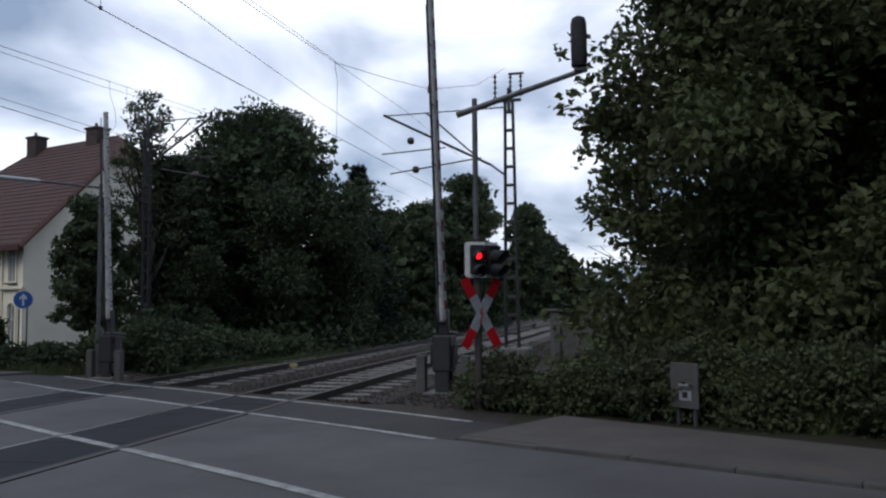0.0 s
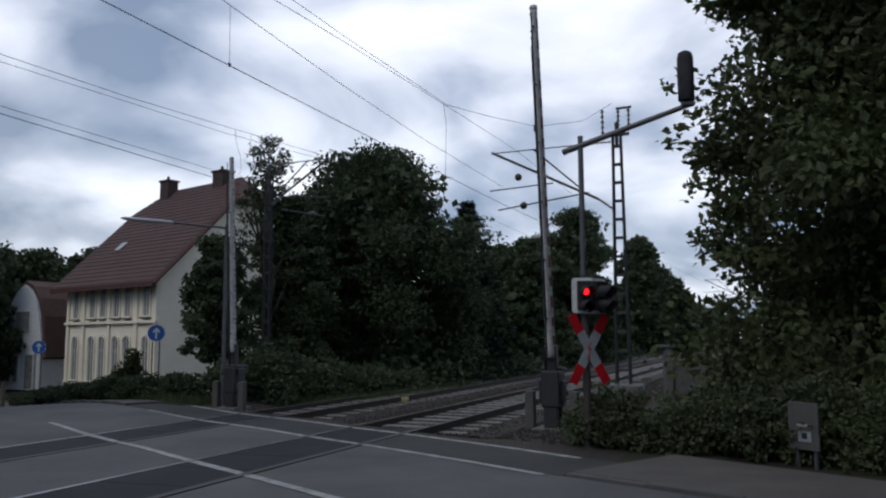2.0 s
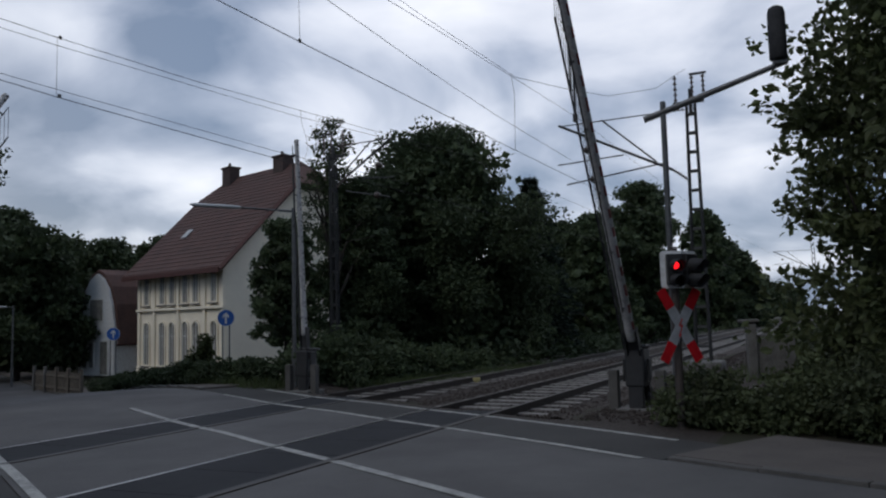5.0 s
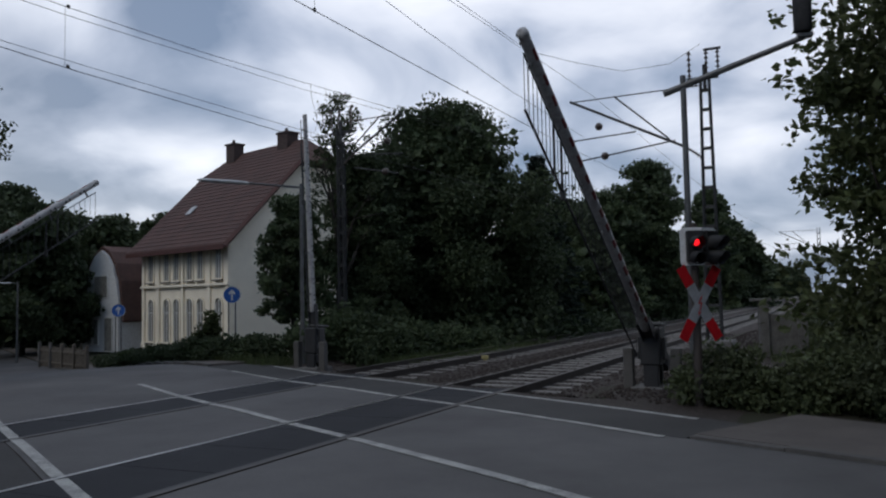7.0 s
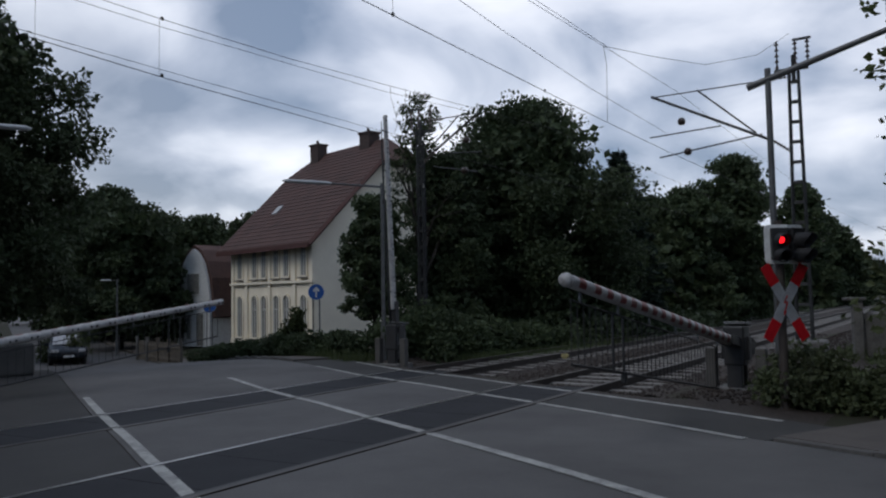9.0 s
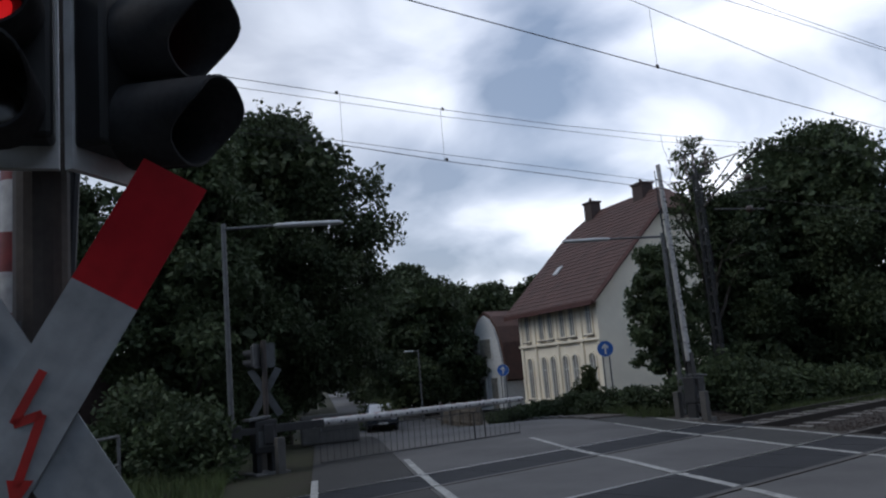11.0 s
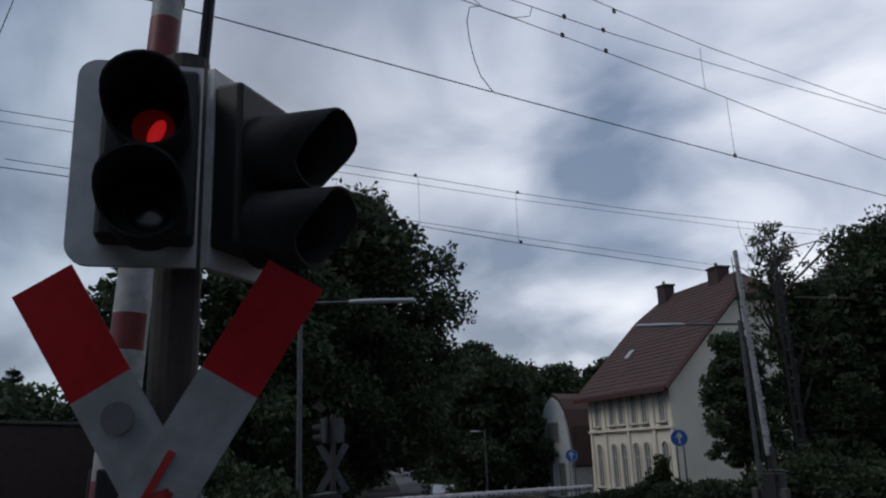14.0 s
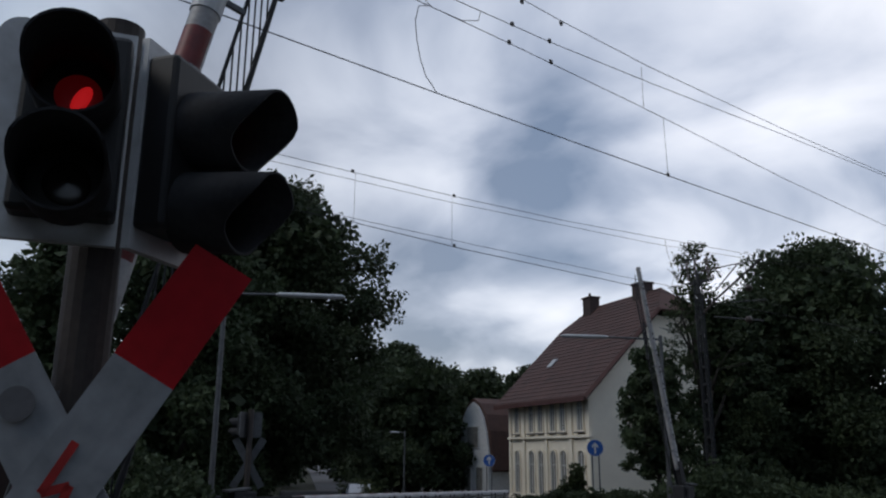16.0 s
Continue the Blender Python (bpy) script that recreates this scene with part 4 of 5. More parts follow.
# ---- signals ----
def signal(m, label, lit=(True, True), turn=(11, 64), lens=None):
    """A mast with two lamp boards and a crossing sign. Front is -y."""
    th = thing("crossing_signal", m, label, "railway signal", "signals at the crossing")
    bm = B()
    rod(bm, (0, 0.0, -0.05), (0, 0.0, 2.52), 0.056, seg=18)
    lathe(bm, [(0.11, -0.05), (0.11, 0.04), (0.07, 0.08), (0.052, 0.08)])
    part("mast", bm, M_MAST, th, "round brown steel mast", smooth=False)
    for side in (0, 1):
        bm = B()
        x0, x1 = (-0.228, 0.058) if side == 0 else (0.0, 0.29)
        o = round_rect(x0, 1.955, x1, 2.465, 0.05, "cd" if side == 0 else "ab")
        plate(bm, o, -0.012, 0.008)

        m2 = pose(0, -0.075, 0, 0, 0, turn[0]) if side == 0 else pose(0.075, -0.07, 0, 0, 0, turn[1])
        board = part("board", bm, M_WHITE if any(lit) else M_STEEL, th, "white rimmed signal board with rounded corners", m=m2)
        bm = B()
        i0, i1 = (x0 + 0.07, x1 - 0.004) if side == 0 else (x0 + 0.004, x1 - 0.045)
        box(bm, ((i0 + i1) / 2, -0.05, 2.21), (i1 - i0, 0.08, 0.42), bev=0.012)
        part("lamp_housing", bm, M_BLACK, board)
        cx = (i0 + i1) / 2 + (0.008 if side == 0 else -0.01)
        for z, red in ((2.262, lit[side]), (2.062, False)):
            bm = B()
            mm = Matrix.Translation((cx, -0.088, z)) @ pose(0, 0, 0, 90, 0, 0)
            lathe(bm, [(0.0, 0.008), (0.03, 0.006), (0.046, 0.003), (0.052, 0.0)], m=mm, seg=20)
            lens_ob = part("lens", bm, (lens or M_REDLAMP) if red else M_DIMLENS, board, "glowing red lens" if red else "dark unlit lens")
            if red and lens:
                bm = B()
                lathe(bm, [(0.0, 0.003), (0.02, 0.002), (0.03, 0.0)], m=Matrix.Translation((cx + 0.008, -0.098, z - 0.012)) @ pose(0, 0, 0, 90, 24, 0) @ Matrix.Diagonal((0.55, 1.15, 1, 1)), seg=16)
                part("light_streak", bm, M_REDSTREAK, lens_ob, "red light streak in the lens")
            # hood: a tube cut away below, tipped slightly down
            bm = B()
            seg, rr = 28, 0.087 if side == 0 else 0.096
            tip = pose(0, 0, 0, 90 + 5, 0, 0)
            rows = []
            for r in (rr, rr - 0.006):
                row = []
                for q in range(seg + 1):
                    a = radians(-90 + 360 * q / seg)
                    ln = (0.262 if side == 0 else 0.225) * (0.66 + 0.34 * smooth(0.55 + 0.8 * math.sin(a)))
                    p0 = Matrix.Translation((cx, -0.08, z)) @ tip @ Vector((r * math.cos(a), r * math.sin(a), 0))
                    p1 = Matrix.Translation((cx, -0.08, z)) @ tip @ Vector((r * math.cos(a), r * math.sin(a), ln))
                    row.append((bm.verts.new(p0), bm.verts.new(p1)))
                rows.append(row)
            for row in rows:
                for a, b in zip(row, row[1:]):
                    f = bm.faces.new((a[0], b[0], b[1], a[1]))
                    f.smooth = True
            for q in range(seg):
                bm.faces.new((rows[0][q][1], rows[0][q + 1][1], rows[1][q + 1][1], rows[1][q][1]))
            for q in (0, seg):
                bm.faces.new((rows[0][q][0], rows[0][q][1], rows[1][q][1], rows[1][q][0]))
            bmesh.ops.recalc_face_normals(bm, faces=bm.faces[:])
            part("hood", bm, M_HOOD, board, "dark dusty lamp hood")
    # the crossing sign: two crossed blades, red ends
    L, Wd = 1.12, 0.146
    cross = new("cross")
    cross.parent = th
    cross.matrix_basis = pose(0.005, -0.085, 1.45)
    cross["label"] = "red and white crossing sign of two crossed blades"
    for k, (deg, y) in enumerate(((31, 0.0), (-31, 0.009))):
        half, j = L / 2, 0.275
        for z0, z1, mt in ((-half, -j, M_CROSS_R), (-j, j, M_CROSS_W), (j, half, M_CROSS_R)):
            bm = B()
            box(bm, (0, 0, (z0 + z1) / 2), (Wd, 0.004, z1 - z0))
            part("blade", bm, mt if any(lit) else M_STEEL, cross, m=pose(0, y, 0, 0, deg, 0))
    for z in (0.18, -0.2):
        bm = B()
        box(bm, (0, 0.05, z), (0.2, 0.03, 0.03))
        part("bracket", bm, M_STEEL, cross)
    # flash arrow at the middle, for overhead lines
    bm = B()
    for a, b in zip(((0.03, 0.12), (-0.025, 0.02), (0.028, 0.035)), ((-0.025, 0.02), (0.028, 0.035), (-0.02, -0.1))):
        d = Vector((b[0] - a[0], 0, b[1] - a[1]))
        n = Vector((-d.z, 0, d.x)).normalized() * 0.009
        A3, B3 = Vector((a[0], -0.006, a[1])), Vector((b[0], -0.006, b[1]))
        bm.faces.new([bm.verts.new(v) for v in (A3 - n, B3 - n, B3 + n, A3 + n)])
    bm.faces.new([bm.verts.new(v) for v in ((-0.038, -0.006, -0.085), (-0.028, -0.006, -0.145), (0.012, -0.006, -0.09))])
    part("flash_arrow", bm, M_RED, cross, "red lightning arrow", m=pose(-0.005, 0.0, -0.03))
    return th


NEAR_SIG = RD * 1.66 + RA * -0.695
signal(pose(NEAR_SIG.x, NEAR_SIG.y, 0.04, 0, 0, ROAD_DEG), "crossing signal with red light and white-red cross on a steel mast", lens=M_REDDIM)
bm = B()
lathe(bm, [(0.036, 0.0), (0.036, 0.001)], seg=24, m=pose(0, 0, 0, 90, 0, 0))
dot = part("repair_dot", bm, M_GREYDOT, bpy.data.objects["cross"], "round grey patch", m=pose(-0.098, -0.003, 0.165))
signal(pose(0.86, 11.36, -0.08, 0, 0, ROAD_DEG - 16), "crossing signal with red light beside the overgrown hedge", lit=(True, False), turn=(-20, 14))
signal(pose(-13.35, 10.4, -0.12, 0, 0, ROAD_DEG + 180), "crossing signal seen from its back beside the barrier", lit=(False, False))


# ---- barriers ----
def barrier(m, length, flip, label, r0=0.085, r1=0.062, collar=False, pivot=0.84, bracket=0.5):
    """A barrier on its drive; the arm points along +x when lowered, flip gives the traffic side."""
    th = thing("barrier", m, label, "level crossing barrier", "barriers at the crossing")
    bm = B()
    box(bm, (-0.04, 0.0, 0.66), (0.44, 0.32, 0.62), bev=0.03)
    part("drive_cabinet", bm, M_DARK, th, "dark steel drive cabinet")
    for y in (-0.165, 0.165):
        bm = B()
        box(bm, (-0.05, y, 0.62), (0.32, 0.012, 0.3), bev=0.004)
        part("access_panel", bm, M_STEEL, th, "dull grey access panel")
    for x in (-0.19, 0.11):
        bm = B()
        box(bm, (x, 0.0, 0.18), (0.1, 0.24, 0.42), bev=0.015)
        part("leg", bm, M_DARK, th)
    bm = B()
    box(bm, (0.0, 0.0, -0.07), (0.7, 0.6, 0.16), bev=0.02)
    part("foundation", bm, M_CONCRETE, th)
    for sd in (-1, 1):
        bm = B()
        box(bm, (-0.02, sd * 0.2, pivot - 0.08), (0.2, 0.04, 0.36), bev=0.012)
        part("side_plate", bm, M_DARK, th)
    bm = B()
    box(bm, (-0.16, 0, 1.0), (0.44, 0.34, 0.045), (0, -5, 0), bev=0.01)
    part("cover", bm, M_STEEL, th, "pale grey cover plate")
    for y in (-0.36, 0.4):
        bm = B()
        box(bm, (0.12, y * flip, 0.26), (0.16, 0.16, 0.74), bev=0.02)
        part("guard_post", bm, M_KERB, th)
    # arm
    bm = B()
    seg, step = 16, 0.17
    n = int(length / 0.057)
    rings = []
    for i in range(n + 1):
        x = bracket + (length - bracket) * i / n
        r = r0 + (r1 - r0) * i / n
        rings.append([bm.verts.new((x, r * math.cos(2 * math.pi * q / seg), r * math.sin(2 * math.pi * q / seg))) for q in range(seg)])
    for i, (a, b) in enumerate(zip(rings, rings[1:])):
        x = bracket + (length - bracket) * (i + 0.5) / n
        for q in range(seg):
            f = bm.faces.new((a[q], a[(q + 1) % seg], b[(q + 1) % seg], b[q]))
            f.smooth = True
            ang = 2 * math.pi * (q + 0.5) / seg
            side = math.cos(ang) * flip + 0.7 * math.sin(ang) > 0.2
            f.material_index = 1 if side and int((length - x) / step) % 2 == 1 else 0
    bm.faces.new(rings[0])
    bm.faces.new(list(reversed(rings[-1])))
    lathe(bm, [(r1 * 1.02, 0), (r1 * 1.1, 0.03), (r1 * 0.9, 0.08), (0.0, 0.1)], m=Matrix.Translation((length, 0, 0)) @ pose(0, 0, 0, 0, 90, 0), seg=14)
    bmesh.ops.recalc_face_normals(bm, faces=bm.faces[:])
    arm = part("arm", bm, [M_ARM_W, M_ARM_R], th, "red and white tubular barrier arm")
    arm.matrix_basis = pose(0, 0, pivot)
    bm = B()
    for sd in (-1, 1):
        box(bm, (bracket / 2 + 0.05, sd * (r0 + 0.014), 0), (bracket + 0.3, 0.024, 0.15), bev=0.008)
    box(bm, (bracket / 2, 0, 0), (bracket, r0 * 2, 0.05), bev=0.01)
    part("arm_clamp", bm, M_DARK, arm, "dark steel clamp plates that hold the arm")
    for i in range(int(length / 0.4)):
        x = 0.4 + i * 0.4
        r = r0 + (r1 - r0) * x / length
        for dx in (0, 0.11):
            bm = B()
            lathe(bm, [(0.024, 0), (0.024, 0.008)], m=Matrix.Translation((x + dx, -flip * (r - 0.004), -0.012)) @ pose(0, 0, 0, 90 * flip, 0, 0), seg=8)
            part("reflector", bm, M_BLACK, arm)
    bm = B()
    for s in (-1, 1):
        box(bm, (-0.28, s * 0.13, 0.0), (0.85, 0.035, 0.12), bev=0.012)
    box(bm, (-0.62, 0, 0), (0.22, 0.3, 0.26), bev=0.02)
    part("counterweight", bm, M_DARK, arm)
    if collar:
        for x in (collar - 0.0, collar - 0.62):
            bm = B()
            r = (r0 + (r1 - r0) * x / length) * 1.12
            rod(bm, (x - 0.12, 0, 0), (x + 0.06, 0, 0), r, r, 18)
            part("collar", bm, M_WHITE, arm, "white clamp collar")
    for i in range(int(length / 1.0)):
        x = length - 0.3 - i * 1.0
        if x > 0.8:
            bm = B()
            box(bm, (x, 0, -0.11), (0.03, 0.02, 0.14))
            part("skirt_hanger", bm, M_STEEL, arm)
    # hanging skirt: droppers and two bars that stay level with gravity
    hang = []
    pitch = 0.15
    k = int((length - 1.0) / pitch)
    for i in range(k):
        x = length - 0.08 - i * pitch
        bm = B()
        thick = i in (7, 9)
        rod(bm, (0, 0, 0.0), (0, 0, -0.6), 0.016 if thick else 0.0048, seg=6)
        if i == 9:
            box(bm, (0, 0, -0.64), (0.06, 0.06, 0.12), bev=0.01)
        ob = part("leg" if thick else "skirt_rod", bm, M_DARK, arm)
        hang.append((ob, x))
    for dz, r in ((0.0, 0.010), (-0.6, 0.015)):
        bm = B()
        x0, x1 = length - 0.08 - (k - 1) * pitch, length - 0.08
        rod(bm, (x0, 0, 0), (x1, 0, 0), r, seg=6)
        bar = part("skirt_bar", bm, M_DARK, arm)
        hang.append((bar, dz))
    return th, arm, hang, pivot


def barrier_motion(made, rows):
    th, arm, hang, pivot = made
    walk(arm, [(t, pose(0, 0, pivot, 0, -a, 0)) for t, a in rows])
    for ob, v in hang:
        if ob.name.startswith("skirt_bar"):
            keys = []
            for t, a in rows:
                c, s = math.cos(radians(a)), math.sin(radians(a))
                keys.append((t, pose(v * s, 0, v * c - 0.17)))
            walk(ob, keys)
        else:
            walk(ob, [(t, pose(v, 0, -0.17, 0, a, 0)) for t, a in rows])


RIGHT = barrier(pose(0.35, 13.6, 0, 0, 0, TRACK_DEG + 180), 6.47, 1, "entry barrier with striped arm and hanging skirt by the hedge", pivot=0.70)
FAR_L = barrier(pose(-12.35, 9.56, -DIP, 0, 0, TRACK_DEG), 6.47, 1, "entry barrier across the far lane with a white arm back", pivot=0.78, bracket=1.0)
FAR_R = barrier(pose(-7.45, 18.4, -DIP, 0, 0, TRACK_DEG + 180), 5.25, -1, "exit barrier with raised white dotted arm beside the house", 0.075, 0.055)
NEAR_L = barrier(pose(-3.17, 1.10, 0, 0, 0, TRACK_DEG), 5.25, -1, "exit barrier with raised red and white arm behind the signal", 0.078, 0.06, 2.95)


# ---- masts and overhead lines ----
def lattice_mast(m, height, label, w0=0.34, w1=0.2, steel=None):
    steel = steel or M_MASTSTEEL
    th = thing("catenary_mast", m, label, "catenary mast", "catenary masts")
    bm = B()
    box(bm, (0, 0, 0.1), (0.9, 0.9, 0.5), bev=0.05)
    part("foundation", bm, M_CONCRETE, th)
    for s in (-1, 1):
        bm = B()
        a, b = Vector((s * w0 / 2, 0, 0.2)), Vector((s * w1 / 2, 0, height))
        for y in (-0.06, 0.06):
            rod(bm, a + Vector((0, y, 0)), b + Vector((0, y, 0)), 0.035, 0.03, 4)
        part("leg", bm, steel, th)
    n = int(height / 0.48)
    for i in range(n):
        z = 0.7 + i * 0.48
        if z < height - 0.1:
            w = w0 + (w1 - w0) * z / height
            bm = B()
            box(bm, (0, 0, z), (w, 0.1, 0.07))
            part("batten_plate", bm, steel, th)
    return th


def insulator(bm, p, q, r=0.05, n=6):
    p, q = Vector(p), Vector(q)
    rod(bm, p, q, r * 0.35, seg=8)
    for i in range(n):
        a = p.lerp(q, (i + 0.3) / n)
        b = p.lerp(q, (i + 0.7) / n)
        rod(bm, a, b, r, r * 0.55, 10)


def cantilever(th, reach, z0, z1, steady_z, sgn=1):
    """The hinged bracket arm over the track along local x."""
    bm = B()
    x = lambda v: sgn * v
    rod(bm, (x(0.5), 0, z0 + 0.3), (x(reach), 0, z1), 0.035, seg=8)
    rod(bm, (x(0.75), 0, z1 - 0.02), (x(reach), 0, z1 - 0.02), 0.016, seg=6)
    rod(bm, (x(reach * 0.66), 0, z1), (x(reach * 0.26), 0, z0 + 0.55), 0.022, seg=6)
    part("bracket_tube", bm, M_MASTSTEEL, th)
    bm = B()
    rod(bm, (x(reach * 0.5), 0, steady_z + 0.28), (x(reach * 1.02), 0, steady_z + 0.2), 0.018, seg=6)
    rod(bm, (x(reach * 0.22), 0, steady_z - 0.05), (x(reach * 0.95), 0, steady_z - 0.35), 0.02, seg=6)
    part("steady_arm", bm, M_MASTSTEEL, th)
    bm = B()
    insulator(bm, (x(0.12), 0, z0), (x(0.5), 0, z0 + 0.3))
    part("insulator", bm, M_INSUL, th)
    bm = B()
    insulator(bm, (x(0.15), 0, z1 - 0.02), (x(0.75), 0, z1 - 0.02), 0.04)
    part("insulator", bm, M_INSUL, th)
    for xx, zz in ((reach * 0.78, z1 - 0.75), (reach * 0.74, steady_z - 0.27)):
        bm = B()
        lathe(bm, [(0.0, -0.1), (0.07, -0.08), (0.1, -0.02), (0.1, 0.03), (0.06, 0.09), (0.0, 0.1)], c=(x(xx), 0, zz), seg=12)
        part("egg_insulator", bm, M_INSUL, th)


def mast_top(th, h, sgn=1):
    bm = B()
    box(bm, (0.05 * sgn, 0, h + 0.02), (0.75, 0.08, 0.07))
    rod(bm, (0, 0, h - 0.3), (0, 0, h + 0.35), 0.05, seg=6)
    part("cross_bar", bm, M_MASTSTEEL, th)
    bm = B()
    box(bm, (-0.2 * sgn, 0, h + 0.72), (0.4, 0.06, 0.05))
    part("top_bar", bm, M_MASTSTEEL, th)
    for xx, z0, z1 in ((0.36, h + 0.05, h + 0.75), (-0.05, h + 0.1, h + 0.7), (-0.32, h + 0.1, h + 0.7)):
        bm = B()
        insulator(bm, (xx * sgn, 0, z0), (xx * sgn, 0, z1), 0.055, 5)
        part("insulator", bm, M_INSUL, th)


mr = math.degrees(math.atan2(TN.y, TN.x))
mast = lattice_mast(pose(2.07, 20.35, 0, 0, 0, mr), 6.75, "grey lattice catenary mast with bracket arm and insulators")
cantilever(mast, 3.45, 4.8, 6.62, 5.35)
mast_top(mast, 6.75)
mast2 = lattice_mast(pose(-8.0, 22.0, -DIP, 0, 0, mr), 6.6, "dark catenary mast among the birch twigs", 0.2, 0.16, M_DARK)
cantilever(mast2, 2.05, 5.6, 6.85, 5.5, -1)
mast_top(mast2, 6.5, -1)
for s, off, sg in ((78, 2.6, 1), (83, 13.4, -1), (143, 2.4, 1), (147, 13.5, -1)):
    p = on_track(s, off)
    mm = lattice_mast(pose(p.x, p.y, 0, 0, 0, mr), 7.0, "far lattice catenary mast beside the track")
    cantilever(mm, 3.3, 5.0, 6.8, 5.4, sg)


def wire(pts, r=0.006, label="thin dark overhead wire above the track", sag=0):
    bm = B()
    pts = [Vector(p) for p in pts]
    rings = []
    for k, p in enumerate(pts):
        d = (pts[min(k + 1, len(pts) - 1)] - pts[max(k - 1, 0)]).normalized()
        side = d.orthogonal().normalized() if not rings else (side - d * side.dot(d)).normalized()
        up = d.cross(side)
        rings.append([bm.verts.new(p + (side * math.cos(q * 1.2566) + up * math.sin(q * 1.2566)) * r * 0.62) for q in range(5)])
    for a, b in zip(rings, rings[1:]):
        for q in range(5):
            bm.faces.new((a[q], a[(q + 1) % 5], b[(q + 1) % 5], b[q]))
    return tagged(part("overhead_wire", bm, M_WIRE), label, "overhead wire", "overhead wires")


def track_wire(off, sz, r=0.009, label="thin dark overhead wire above the track"):
    return wire([on_track(s, off, z) for s, z in sz], r, label)


track_wire(TRACK_1, [(-90, 5.35), (-30, 5.32), (1.4, 5.22), (4.2, 5.16), (8.05, 5.10), (10.9, 5.06), (14.3, 5.01), (19.0, 4.97), (60, 5.1), (200, 5.3)], 0.010, "dark contact wire above the near track")
track_wire(TRACK_1, [(-60, 7.6), (-20, 6.6), (2.5, 6.2), (4.14, 6.13), (5.24, 6.08), (7.52, 5.95), (11.0, 5.70), (14.4, 5.53), (19.2, 5.42)], 0.008)
track_wire(TRACK_1, [(-60, 6.9), (-20, 6.5), (2.7, 6.36), (4.1, 6.34), (5.9, 6.32), (7.9, 6.36), (11.3, 6.47), (15.2, 6.56), (20.1, 6.66), (45, 6.0), (92, 6.8), (138, 6.8)], 0.008)
track_wire(TRACK_1 - 0.05, [(-60, 8.6), (-20, 7.6), (4.1, 6.78), (5.45, 6.68), (6.1, 6.63), (7.7, 6.55), (11.3, 6.52), (15.2, 6.56)], 0.008)
jw = [on_track(s, TRACK_1 + (TRACK_1 - 2.8 - TRACK_1) * t, z) for s, t, z in ((15.2, 0.0, 6.56), (16.4, 0.25, 6.5), (17.6, 0.5, 6.5), (18.8, 0.8, 6.85), (19.6, 1.0, 7.45))]
wire(jw, 0.009, "sagging feeder cable to the mast top")
wire([on_track(15.2, TRACK_1, 6.56), on_track(15.35, TRACK_1, 6.2), on_track(15.3, TRACK_1, 5.0)], 0.008, "jumper wire between overhead wires")
track_wire(TRACK_2, [(-90, 5.1), (-30, 5.02), (0, 4.99), (5.5, 4.96), (7.7, 4.88), (9.9, 4.85), (12.6, 4.81), (21, 4.82), (96, 5.2), (142, 5.2)], 0.010, "dark contact wire above the far track")
track_wire(TRACK_2, [(-90, 6.0), (-30, 5.75), (0, 5.70), (4.1, 5.75), (7.6, 5.77), (10.3, 5.83), (13.2, 5.97), (17.7, 6.2), (21, 6.4), (55, 5.8), (96, 6.8)], 0.008)
track_wire(TRACK_2 + 0.15, [(-60, 5.85), (0, 5.62), (4.1, 5.68), (7.6, 5.71), (13.2, 5.88), (21, 6.35)], 0.007)
track_wire(TRACK_2, [(0, 5.1), (5.5, 5.02), (8.1, 4.99), (12.8, 4.96), (18, 5.05)], 0.007)
track_wire(TRACK_1, [(8.02, 5.1), (8.0, 5.92)], 0.005, "thin short dropper wire between overhead wires")
track_wire(TRACK_1, [(4.1, 6.13), (3.97, 6.08), (3.93, 5.9), (3.95, 5.69), (4.0, 5.48), (4.07, 5.31), (4.22, 5.16)], 0.008, "curved jumper wire between overhead wires")
track_wire(TRACK_1, [(4.1, 6.78), (3.93, 6.68), (3.88, 6.45), (3.95, 6.24), (4.14, 6.13), (4.55, 6.12), (4.78, 6.2), (4.82, 6.33)], 0.007, "curled jumper wire between overhead wires")
for s, z0, z1 in ((7.6, 5.95, 6.54), (5.65, 5.76, 4.97), (7.55, 5.77, 4.9)):
    track_wire(TRACK_1 if z1 > 6 else TRACK_2, [(s, z0), (s, z1)], 0.005, "thin short dropper wire between overhead wires")
for sz in (((13.3, 6.0), (13.34, 5.7), (13.5, 5.4), (13.52, 5.15), (13.43, 5.0)), ((13.85, 6.03), (13.84, 5.75), (13.96, 5.42), (14.1, 5.3))):
    track_wire(TRACK_2, sz, 0.006, "hanging jumper wire near the house")
wire([(-8.02, 0.6, -0.1), (-7.74, 1.59, 4.66), (-7.62, 2.01, 6.65), (-7.42, 2.7, 9.9)], 0.009, "dark stay wire rising from the verge")
# clamps on the upper wires
bm = B()
for off, sz in ((TRACK_1, ((5.24, 6.08), (5.9, 6.05), (5.29, 6.33), (5.89, 6.32), (5.45, 6.68), (6.1, 6.63), (8.02, 5.1), (12.4, 5.04))), (TRACK_2, ((5.6, 5.76), (7.6, 4.9), (7.6, 5.77)))):
    for s, z in sz:
        box(bm, on_track(s, off, z + 0.012), (0.025, 0.045, 0.045))
tagged(part("wire_clamp", bm, M_WIRE), "small clamps on the overhead wires", "wire clamp", kind="stuff")


